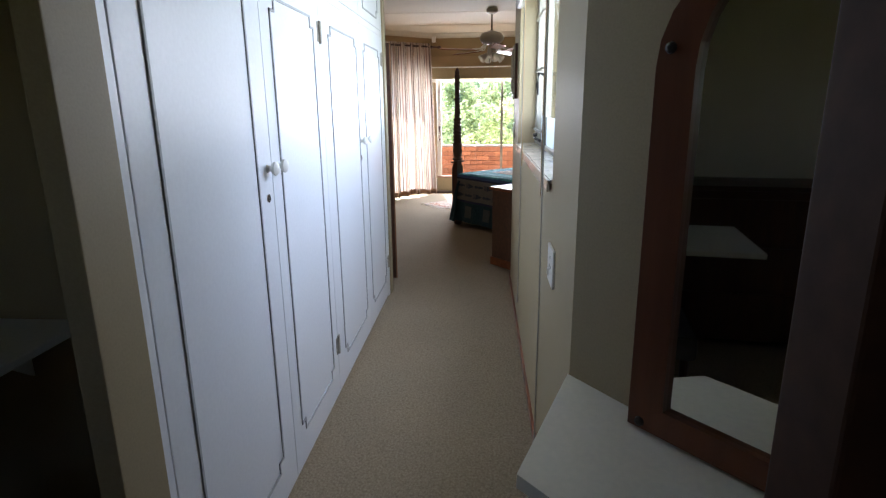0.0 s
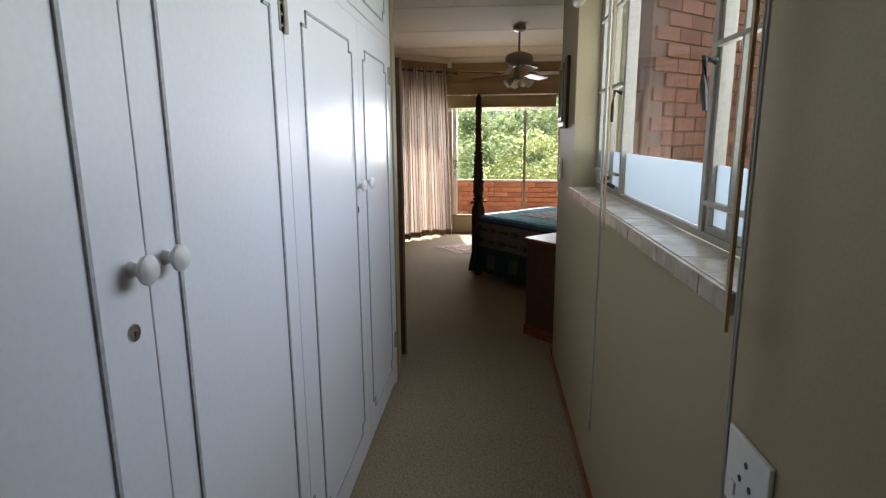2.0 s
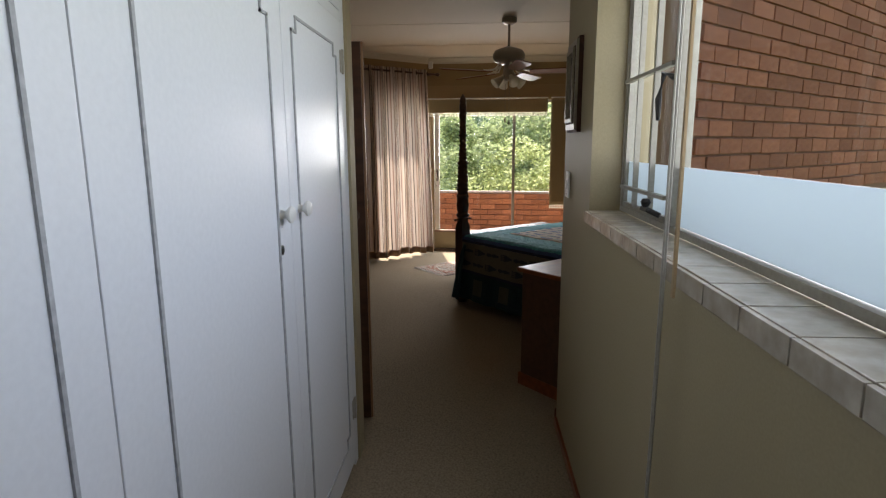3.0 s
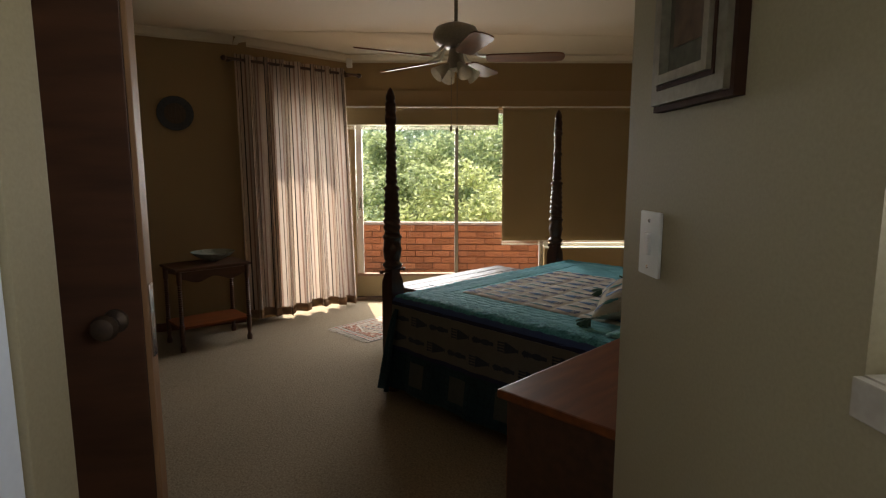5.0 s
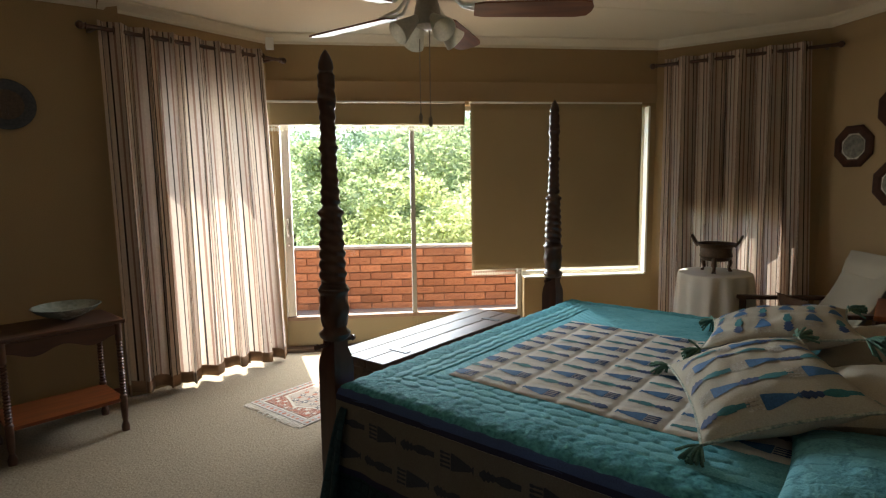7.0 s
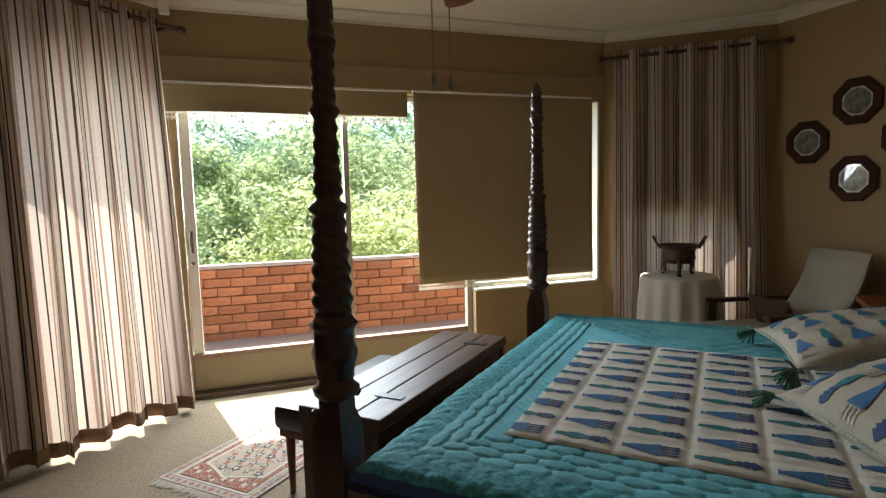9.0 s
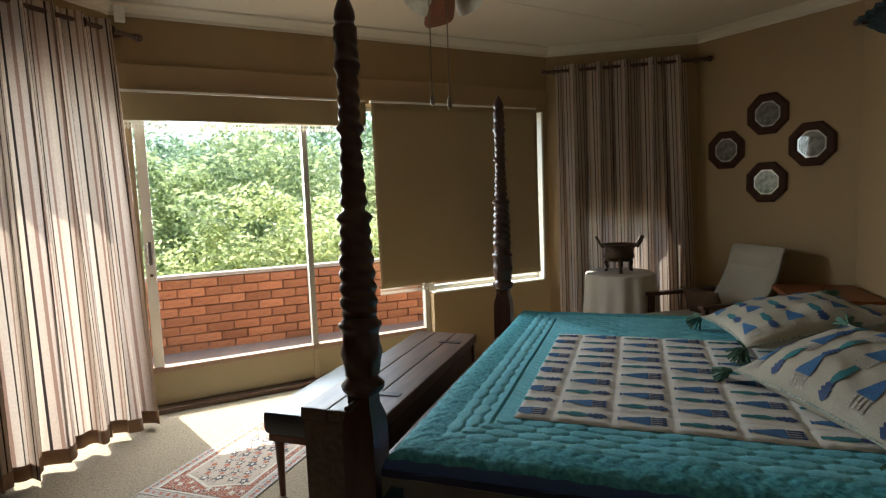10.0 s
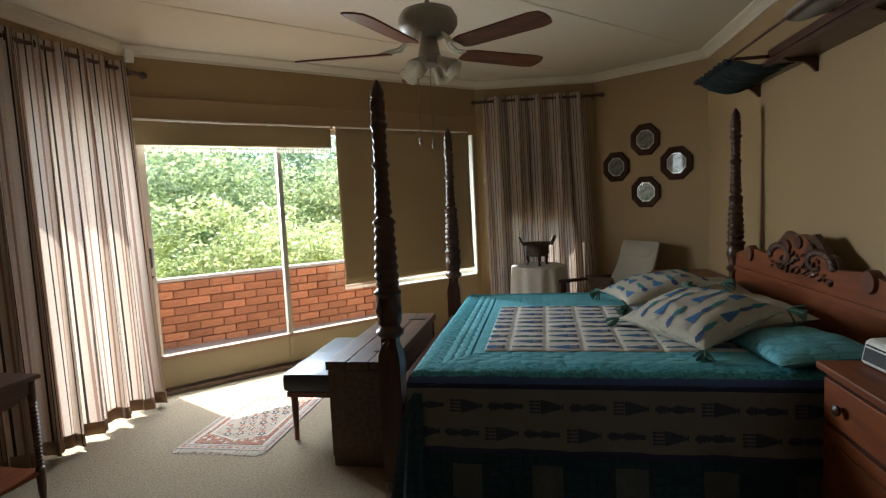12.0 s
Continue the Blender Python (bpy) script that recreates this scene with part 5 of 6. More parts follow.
def cushion(m, w, d, h, material, label, seed, printed=True):
    pl = thing("cushion", BED @ m, label, "cushion", "cushions on the bed")
    part("cover", pillow_bm(w, d, h, seed, 44), material, pl, "", None, True)
    if not printed:
        return pl
    for r in range(3):
        for c in range(6):
            uc, vc = -0.80 + c * 0.32, -0.62 + r * 0.60 + 0.05 * math.sin(c * 2 + r)

            def on(a, b, uc=uc, vc=vc):
                u = max(-0.985, min(0.985, uc + b * 2 / w))
                v = max(-0.985, min(0.985, vc - a * 2 / d * 1.04))
                p2 = 1 - 0.10 * (1 - abs(v) ** 2) * abs(u) ** 4
                p1 = 1 - 0.10 * (1 - abs(u) ** 2) * abs(v) ** 4
                return (u * w / 2 * p2, v * d / 2 * p1, pillow_z(u, v, h, seed) + 0.003)
            skirt = (r + c) % 2 == 0
            figure(pl, on, skirt, ("woven_skirt", "woven_fringe") if skirt else ("woven_pot", "woven_leaves"), ("print_blue", "fringe") if skirt else ("print_green", "print_dark"), 1.18)
    cdm = bmesh.new()
    pts = []
    for i in range(81):
        f = i / 80 * 4
        sd, q = int(f) % 4, f - int(f)
        u, v = ((-1 + 2 * q, -1), (1, -1 + 2 * q), (1 - 2 * q, 1), (-1, 1 - 2 * q))[sd]
        p2 = 1 - 0.10 * (1 - abs(v) ** 2) * abs(u) ** 4
        p1 = 1 - 0.10 * (1 - abs(u) ** 2) * abs(v) ** 4
        pts.append((u * w / 2 * p2, v * d / 2 * p1, 0))
    tube(cdm, pts, 0.005, 6)
    part("piping", cdm, "cord", pl, "twisted cream and green cord edging")
    for sx in (-1, 1):
        for sy in (-1, 1):
            tb = bmesh.new()
            rn = random.Random(seed * 7 + sx * 2 + sy)
            c0 = Vector((sx * w / 2, sy * d / 2, 0))
            for q in range(22):
                dirv = Vector((sx + rn.uniform(-0.9, 0.9), sy + rn.uniform(-0.9, 0.9), rn.uniform(-0.9, 0.4))).normalized()
                tube(tb, [c0, c0 + dirv * 0.035, c0 + dirv * 0.075 + Vector((0, 0, -0.012))], 0.0045, 5)
            part("tassel", tb, "tassel", pl, "green yarn tassel")
    return pl


def lying(p, q, r):
    """The pose of a cushion from three corners: p to q is its width, p to r its depth."""
    p, q, r = Vector(p), Vector(q), Vector(r)
    x = (q - p).normalized()
    y = r - p
    y = (y - y.dot(x) * x).normalized()
    m = Matrix((x, y, x.cross(y))).transposed().to_4x4()
    m.translation = (q + r) / 2
    return m


cushion(lying((0.74, -1.12, 0.745), (0.11, -1.41, 0.735), (0.98, -1.50, 0.885)), 0.68, 0.47, 0.19, "pillow", "natural woven cushion with blue figures and green tassels", 1)
cushion(lying((0.97, -1.00, 0.745), (1.06, -1.56, 0.86), (1.52, -1.24, 0.80)), 0.56, 0.62, 0.16, "pillow", "natural woven cushion with blue figures, lying behind another", 2)
cushion(pose(0.20, -1.79, 0.742, -4, 3, 4), 0.60, 0.42, 0.12, "teal_pillow", "teal quilted pillow at the head of the bed", 3, False)
cushion(pose(1.44, -1.76, 0.765, -8, 0, -4), 0.70, 0.42, 0.15, "pillow", "plain natural pillow at the head of the bed", 4, False)
cushion(pose(0.80, -1.80, 0.765, -8, 0, 3), 0.64, 0.40, 0.14, "pillow", "plain natural pillow lying on the bed", 5, False)

# ---- chest and bench at the foot of the bed ----
ch = thing("blanket_chest", BED @ pose(0.40, 0.13, 0), "old dark plank blanket chest at the foot of the bed", "chest")
CL, CW, CH = 1.24, 0.35, 0.60
part("body", boxes([(0.012, CL - 0.012, 0.012, CW - 0.012, 0.03, CH - 0.05)], 0.005), "wood_old", ch)
part("foot_board", boxes([(0, CL, 0, CW, 0.0, 0.06)], 0.006), "wood_old", ch)
for k in range(3):
    a, b = -0.012 + k * 0.127, -0.012 + (k + 1) * 0.127 - 0.004
    part("plank", boxes([(-0.015, CL + 0.015, a, min(b, CW + 0.012), CH - 0.048, CH)], 0.006), "wood_old", ch)
for x in (0.2, CL - 0.2):
    part("hinge_strap", boxes([(x - 0.02, x + 0.02, 0.02, 0.14, CH + 0.0005, CH + 0.004)], 0.001), "steel_dark", ch)
part("hasp", boxes([(CL / 2 - 0.03, CL / 2 + 0.03, CW, CW + 0.008, CH - 0.16, CH - 0.05)], 0.002), "steel_dark", ch)
for x in (-0.006, CL - 0.006):
    part("end_board", boxes([(x - 0.006, x + 0.018, 0.0, CW, 0.06, CH - 0.05)], 0.003), "wood_old", ch)

bn = thing("bench", BED @ pose(0.66, 0.50, 0), "low bench with a black leather cushion and wooden legs", "bench")
bm = bmesh.new()
box(bm, 0.0, 0.92, 0.0, 0.40, 0.32, 0.44, bevel=0.035)
part("cushion", bm, "leather", bn, "", None, True)
part("seat_frame", boxes([(0.02, 0.90, 0.02, 0.38, 0.285, 0.32)], 0.004), "wood_door", bn)
for x in (0.06, 0.86):
    for y in (0.05, 0.35):
        part("leg", lathe(bmesh.new(), [(0.014, 0), (0.018, 0.12), (0.024, 0.285)], 10, pose(x, y, 0)), "wood_door", bn, "", None, True)

# rug
RG = pose(-0.545, 9.105, 0, 0, 0, 41.7)
rug = thing("rug", RG @ pose(0, 0, 0), "small worn red and cream oriental rug with fringed ends", "rug")
RLn, RWd = 0.97, 0.60
mrug, nt, b = nodes_of("oriental_rug_pile")
L = nt.links.new
tc = nt.nodes.new("ShaderNodeTexCoord")
vo = nt.nodes.new("ShaderNodeTexVoronoi")
vo.feature, vo.distance = "F1", "MANHATTAN"
vo.inputs["Scale"].default_value = 24
L(tc.outputs["Object"], vo.inputs["Vector"])
nz = nt.nodes.new("ShaderNodeTexNoise")
nz.inputs["Scale"].default_value, nz.inputs["Detail"].default_value = 55, 3
L(tc.outputs["Object"], nz.inputs["Vector"])
mxr = nt.nodes.new("ShaderNodeMath")
mxr.operation = "MULTIPLY_ADD"
mxr.inputs[1].default_value = 1.1
L(vo.outputs["Distance"], mxr.inputs[0])
L(nz.outputs[0], mxr.inputs[2])
rr = ramp(nt, [(0.0, (0.10, 0.08, 0.075)), (0.66, (0.42, 0.36, 0.29)), (0.74, (0.34, 0.10, 0.05)), (0.80, (0.44, 0.38, 0.31)), (0.90, (0.09, 0.07, 0.07)), (1.0, (0.40, 0.32, 0.24))], "CONSTANT")
L(mxr.outputs[0], rr.inputs[0])
L(rr.outputs[0], b.inputs["Base Color"])
b.inputs["Roughness"].default_value = 0.95
M["rug_field"] = mrug
mred, nt, b = nodes_of("oriental_rug_red_pile")
tc = nt.nodes.new("ShaderNodeTexCoord")
vo = nt.nodes.new("ShaderNodeTexVoronoi")
vo.inputs["Scale"].default_value = 40
nt.links.new(tc.outputs["Object"], vo.inputs["Vector"])
rr = ramp(nt, [(0.0, (0.42, 0.34, 0.26)), (0.20, (0.28, 0.075, 0.035)), (0.44, (0.10, 0.06, 0.05)), (0.52, (0.40, 0.31, 0.23)), (0.62, (0.30, 0.09, 0.045))], "CONSTANT")
nt.links.new(vo.outputs["Distance"], rr.inputs[0])
nt.links.new(rr.outputs[0], b.inputs["Base Color"])
b.inputs["Roughness"].default_value = 0.95
M["rug_end"] = mred
M["rug_red"] = surface("rug_red_pile", (0.26, 0.07, 0.035), (0.48, 0.17, 0.09), 0.95, 90, 30, 0.6, dist=0.004)
M["rug_dark"] = surface("rug_dark_pile", (0.05, 0.045, 0.05), (0.13, 0.11, 0.11), 0.95, 90, 30, 0.6, dist=0.004)
M["rug_cream"] = surface("rug_cream_pile", (0.45, 0.39, 0.30), (0.58, 0.52, 0.42), 0.95, 90, 30, 0.6, dist=0.004)
M["rug_grey"] = surface("rug_grey_pile", (0.22, 0.19, 0.16), (0.50, 0.44, 0.37), 0.95, 90, 40, 0.6, dist=0.004)
part("border", boxes([(0, RLn, -RWd, 0, 0.001, 0.007)]), "rug_grey", rug)
part("red_field", boxes([(0.07, RLn - 0.07, -RWd + 0.07, -0.07, 0.0075, 0.0090)]), "rug_end", rug)
part("guard_stripe", boxes([(0.05, RLn - 0.05, -0.066, -0.054, 0.0075, 0.0095), (0.05, RLn - 0.05, -RWd + 0.054, -RWd + 0.066, 0.0075, 0.0095), (0.05, 0.062, -RWd + 0.066, -0.066, 0.0075, 0.0095), (RLn - 0.062, RLn - 0.05, -RWd + 0.066, -0.066, 0.0075, 0.0095)]), "rug_cream", rug)
cx, cy = RLn / 2, -RWd / 2
part("medallion", prism(bmesh.new(), [(cx - 0.36, cy), (cx - 0.30, cy + 0.13), (cx - 0.28, cy + 0.20), (cx + 0.28, cy + 0.20), (cx + 0.30, cy + 0.13), (cx + 0.36, cy), (cx + 0.30, cy - 0.13), (cx + 0.28, cy - 0.20), (cx - 0.28, cy - 0.20), (cx - 0.30, cy - 0.13)], 0.0091, 0.0102), "rug_cream", rug)
part("medallion_field", prism(bmesh.new(), [(cx - 0.34, cy), (cx - 0.285, cy + 0.12), (cx - 0.265, cy + 0.185), (cx + 0.265, cy + 0.185), (cx + 0.285, cy + 0.12), (cx + 0.34, cy), (cx + 0.285, cy - 0.12), (cx + 0.265, cy - 0.185), (cx - 0.265, cy - 0.185), (cx - 0.285, cy - 0.12)], 0.0103, 0.0112), "rug_field", rug)
for sx in (0.07, RLn - 0.07):
    for sy in (-0.07, -RWd + 0.07):
        dx, dy = (0.10 if sx < cx else -0.10), (-0.09 if sy > cy else 0.09)
        part("corner_field", prism(bmesh.new(), [(sx, sy), (sx + dx, sy), (sx, sy + dy)], 0.0091, 0.0104), "rug_end", rug)
rgn = random.Random(23)


def rosettes(name, spots, size, material, z, petals=8):
    """Small woven flower shapes of one colour, scattered over a part of the rug."""
    bm = bmesh.new()
    for x, y in spots:
        a0, w = rgn.uniform(0, 3), size * rgn.uniform(0.75, 1.25)
        o = []
        for k in range(petals * 2):
            a = a0 + math.pi * k / petals
            r = w * (1.0 if k % 2 else 0.55)
            o.append((x + 1.25 * r * math.cos(a), y + r * math.sin(a)))
        prism(bm, o, z, z + 0.0008)
    part(name, bm, material, rug)["kind"] = "stuff"


inner = [(cx - 0.27 + 0.09 * i + rgn.uniform(-0.012, 0.012), cy - 0.15 + 0.075 * j + 0.036 * (i % 2)) for i in range(7) for j in range(4)]
rosettes("dark_motif", inner, 0.027, "rug_dark", 0.0113, 5)
rosettes("red_motif", [(x + 0.045, y + 0.018) for x, y in inner], 0.016, "rug_red", 0.0113, 4)
rosettes("motif_heart", inner, 0.012, "rug_cream", 0.0122, 4)
edge = [(0.03 + 0.0455 * k, -0.026) for k in range(21)] + [(0.03 + 0.0455 * k, -RWd + 0.026) for k in range(21)] + [(x, -0.07 - 0.0455 * k) for x in (0.026, RLn - 0.026) for k in range(11)]
rosettes("border_motif", edge, 0.014, "rug_red", 0.0071, 4)
rosettes("border_speck", [(x + 0.02, y) for x, y in edge[:42]], 0.008, "rug_dark", 0.0071, 3)
ends = [(ex + rgn.uniform(-0.045, 0.045), -0.10 - 0.045 * k) for ex in (0.125, RLn - 0.125) for k in range(10)]
rosettes("end_motif", ends, 0.015, "rug_cream", 0.0105, 4)
fg = bmesh.new()
for k in range(56):
    y = -RWd * (k + 0.5) / 56
    for x, s in ((0, -1), (RLn, 1)):
        jx, jy = rng.uniform(0.035, 0.07), rng.uniform(-0.012, 0.012)
        box(fg, min(x, x + s * jx), max(x, x + s * jx), y + jy * 0.3 - 0.003, y + jy * 0.3 + 0.003, 0.001, 0.005)
part("fringe", fg, "rug_cream", rug)["kind"] = "stuff"

# ---- bedside tables ----
def bedside(m, w, d, h, label, clock=True):
    t = thing("bedside_table", BED @ m, label, "bedside table", "bedside tables")
    # same reddish wood as the top; darker here to paint in the back's shadow
    part("body", boxes([(0.01, w - 0.01, 0.01, d - 0.015, 0.06, h - 0.03)], 0.003), "wood_brown", t)
    part("plinth", boxes([(0, w, 0, d, 0.0, 0.08)], 0.006), "wood_mid", t)
    part("top", boxes([(-0.012, w + 0.012, -0.005, d + 0.015, h - 0.03, h)], 0.008), "wood_mid", t)
    for k, (z0, z1) in enumerate(((h - 0.21, h - 0.05), (h - 0.60, h - 0.23))):
        dr = part("drawer" if k == 0 else "cupboard_door", boxes([(0.03, w - 0.03, d - 0.018, d + 0.004, z0, z1)], 0.005), "wood_mid", t)
        if k == 0:
            for kx in (-0.24, 0.24):
                hb_ = lathe(bmesh.new(), [(0.010, 0), (0.008, 0.01), (0.02, 0.018), (0.022, 0.028), (0.012, 0.036)], 12, pose(w * 0.5 + kx, d + 0.003, (z0 + z1) / 2, -90, 0, 0))
                part("knob", hb_, "wood_dark", dr, "dark turned knob", None, True)
        else:
            part("raised_panel", boxes([(0.09, w - 0.09, d + 0.004, d + 0.012, z0 + 0.05, z1 - 0.05)], 0.006), "wood_mid", dr)
    return t


bedside(pose(-0.965, -2.245, 0), 0.82, 0.51, 0.776, "reddish wooden bedside cabinet with a drawer")
ns2 = thing("writing_table", BED @ pose(2.50, -2.20, 0), "dark wooden table in the corner by the bed", "table")
part("top", boxes([(0, 0.62, 0, 0.50, 0.66, 0.69)], 0.006), "wood_mid", ns2)
part("apron", boxes([(0.04, 0.58, 0.03, 0.47, 0.56, 0.66)], 0.003), "wood_dark", ns2)
for x in (0.05, 0.57):
    for y in (0.05, 0.45):
        part("leg", lathe(bmesh.new(), [(0.016, 0), (0.02, 0.2), (0.026, 0.56)], 12, pose(x, y, 0)), "wood_dark", ns2)

cr = thing("clock_radio", BED @ pose(-0.270, -1.99, 0.777, 0, 0, 3), "white plastic clock radio with a dark display", "clock radio")
bm = bmesh.new()
upright_case = [(-0.135, 0.004), (0.130, 0.004), (0.138, 0.014), (0.124, 0.086), (0.108, 0.098), (-0.02, 0.104), (-0.105, 0.092), (-0.136, 0.060)]
prism(bm, upright_case, -0.09, 0.09, Matrix(((0, 0, 1, 0), (1, 0, 0, 0), (0, 1, 0, 0), (0, 0, 0, 1))))
bmesh.ops.bevel(bm, geom=list(bm.edges), offset=0.007, segments=2, profile=0.6, affect="EDGES")
part("case", bm, "plastic", cr, "", None, True)
FACE = pose(0, 0.133, 0.046, 11, 0, 0)
part("display", boxes([(-0.076, 0.076, -0.001, 0.0035, -0.026, 0.022)], 0.002), "black_plastic", cr, "dark glass display", FACE)
for k in range(7):
    part("button", boxes([(-0.072 + k * 0.022, -0.058 + k * 0.022, -0.001, 0.004, 0.028, 0.034)], 0.001), "black_plastic", cr, "", FACE)
part("side_mark", boxes([(-0.0912, -0.0895, -0.075, -0.045, 0.034, 0.040)]), "metal_bronze", cr)

# ---- corner: round table with cloth, pot, armchair ----
rt = thing("round_table", pose(3.10, 9.36, 0), "small round table under a floor-length white cloth", "table")
part("tabletop", lathe(bmesh.new(), [(0.26, 0.695), (0.27, 0.70), (0.27, 0.715), (0.26, 0.72)], 32), "wood_mid", rt)
part("pedestal", lathe(bmesh.new(), [(0.16, 0), (0.15, 0.03), (0.04, 0.08), (0.035, 0.6), (0.08, 0.69)], 16), "wood_mid", rt)
tcl = bmesh.new()
seg = 96
ringlist = []
for r, z, wv in ((0.0, 0.7235, 0), (0.15, 0.7235, 0), (0.262, 0.7235, 0), (0.276, 0.716, 0.0), (0.282, 0.69, 0.004), (0.288, 0.55, 0.010), (0.296, 0.35, 0.016), (0.306, 0.02, 0.022)):
    ringlist.append([tcl.verts.new(((r + wv * math.sin(a * 13) + wv * 0.5 * math.sin(a * 7 + 1)) * math.cos(a), (r + wv * math.sin(a * 13) + wv * 0.5 * math.sin(a * 7 + 1)) * math.sin(a), z)) for a in (2 * math.pi * k / seg for k in range(seg))] if r else [tcl.verts.new((0, 0, z))])
for k in range(seg):
    tcl.faces.new((ringlist[0][0], ringlist[1][k], ringlist[1][(k + 1) % seg]))
for a, b in zip(ringlist[1:], ringlist[2:]):
    for k in range(seg):
        tcl.faces.new((a[k], b[k], b[(k + 1) % seg], a[(k + 1) % seg]))
solid("tablecloth", tcl, "cloth_white", "white linen cloth falling in folds to the floor", "tablecloth", "", pose(3.10, 9.36, 0.0), True)
pot = thing("bronze_pot", pose(3.10, 9.36, 0.724, 0, 0, -40), "dark bronze pot with three legs and two upright handles", "pot")
part("bowl", lathe(bmesh.new(), [(0.02, 0.085), (0.10, 0.095), (0.125, 0.13), (0.115, 0.17), (0.118, 0.20), (0.15, 0.225), (0.156, 0.235), (0.14, 0.235), (0.11, 0.205), (0.10, 0.15), (0.02, 0.12)], 28), "bronze", pot, "", None, True)
for k in range(3):
    a = k * 2.094 + 0.5
    c, s = math.cos(a), math.sin(a)
    part("leg", tube(bmesh.new(), [(0.10 * c, 0.10 * s, 0.12), (0.118 * c, 0.118 * s, 0.07), (0.105 * c, 0.105 * s, 0.03), (0.122 * c, 0.122 * s, 0.0)], [0.02, 0.018, 0.012, 0.018], 8), "bronze", pot, "", None, True)
for s in (-1, 1):
    part("handle", tube(bmesh.new(), [(s * 0.135, -0.05, 0.21), (s * 0.165, -0.045, 0.25), (s * 0.185, -0.03, 0.295), (s * 0.185, 0.03, 0.295), (s * 0.165, 0.045, 0.25), (s * 0.135, 0.05, 0.21)], 0.010, 8), "bronze", pot, "", None, True)

ac = thing("armchair", pose(3.34, 8.66, 0, 0, 0, 74), "reclining chair with a cream cushion and dark wooden arms", "armchair")
bm = bmesh.new()
rows = []
for j in range(25):
    f = j / 24
    lean = -0.10 - 0.30 * f - 0.06 * math.sin(f * math.pi)
    z = 0.40 + 0.545 * f
    thick = 0.06 * min(1.0, 6 * (1 - f) + 0.25) * (0.82 if abs(f - 0.70) < 0.025 else 1.0)
    rows.append((lean, z, thick))
for s_ in (1, -1):
    for (l0, z0, t0), (l1, z1, t1) in zip(rows, rows[1:]):
        for i in range(16):
            u0, u1 = 2 * i / 16 - 1, 2 * (i + 1) / 16 - 1
            q = [(u, l + s_ * t * (1 - 0.75 * abs(u) ** 6), z) for u, l, z, t in ((u0, l0, z0, t0), (u1, l0, z0, t0), (u1, l1, z1, t1), (u0, l1, z1, t1))]
            bm.faces.new([bm.verts.new((u * 0.255, y, z)) for u, y, z in q])
bmesh.ops.remove_doubles(bm, verts=bm.verts, dist=1e-5)
bmesh.ops.holes_fill(bm, edges=[e for e in bm.edges if len(e.link_faces) == 1], sides=0)
part("backrest", bm, "chair_white", ac, "cream padded back with a headrest fold", None, True)
bm = bmesh.new()
box(bm, -0.27, 0.27, -0.16, 0.44, 0.32, 0.44, bevel=0.03)
part("seat", bm, "chair_white", ac, "", None, True)
for s in (-0.31, 0.31):
    part("arm", boxes([(s - 0.03, s + 0.03, -0.30, 0.36, 0.56, 0.59)], 0.008), "wood_dark", ac, "dark wooden armrest")
    part("leg", boxes([(s - 0.02, s + 0.02, 0.30, 0.34, 0.0, 0.56)], 0.005), "wood_dark", ac)
    part("leg", boxes([(s - 0.02, s + 0.02, -0.28, -0.24, 0.0, 0.56)], 0.005), "wood_dark", ac)
part("stretcher", boxes([(-0.29, 0.29, 0.30, 0.33, 0.26, 0.31), (-0.29, 0.29, -0.28, -0.25, 0.26, 0.31)], 0.004), "wood_dark", ac)

bc = thing("small_cushion", pose(3.34, 8.66, 0, 0, 0, 74) @ pose(0.03, 0.06, 0.53, 66, 0, 8), "small dark brown cushion on the cream chair", "cushion")
part("cover", pillow_bm(0.36, 0.24, 0.10, 6, 20), "brown_cloth", bc, "", None, True)

# octagonal pictures
for y, z, r in ((8.59, 1.955, 0.168), (8.92, 1.705, 0.165), (8.27, 1.695, 0.172), (8.59, 1.43, 0.168)):
    o = thing("octagonal_picture", along(F, G)[0] @ pose(9.18 - y, -0.001, z), "octagonal dark wooden frame with a pale engraved picture", "picture", "octagonal pictures")
    fb = bmesh.new()
    rings = [(r, 0.0), (r, 0.014), (r * 0.92, 0.022), (r * 0.70, 0.020), (r * 0.62, 0.012), (r * 0.62, 0.0)]
    prev = None
    for rad_, dep in rings:
        ring = [fb.verts.new((rad_ * math.cos(math.pi / 8 + k * math.pi / 4), -dep, rad_ * math.sin(math.pi / 8 + k * math.pi / 4))) for k in range(8)]
        if prev:
            for k in range(8):
                fb.faces.new((prev[k], prev[(k + 1) % 8], ring[(k + 1) % 8], ring[k]))
        prev = ring
    part("frame", fb, "frame_dark", o)
    part("mount", upright(bmesh.new(), [(r * 0.63 * math.cos(math.pi / 8 + k * math.pi / 4), r * 0.63 * math.sin(math.pi / 8 + k * math.pi / 4)) for k in range(8)], -0.006, -0.001), "cloth_white", o, "pale mount")
    part("engraving", upright(bmesh.new(), [(r * 0.52 * math.cos(k * math.pi / 10), r * 0.52 * math.sin(k * math.pi / 10)) for k in range(20)], -0.009, -0.0065), "engraving", o, "faded engraving")
    gl = part("glass", upright(bmesh.new(), [(r * 0.62 * math.cos(math.pi / 8 + k * math.pi / 4), r * 0.62 * math.sin(math.pi / 8 + k * math.pi / 4)) for k in range(8)], -0.0135, -0.0115), "glass", o)
    gl.visible_shadow = False

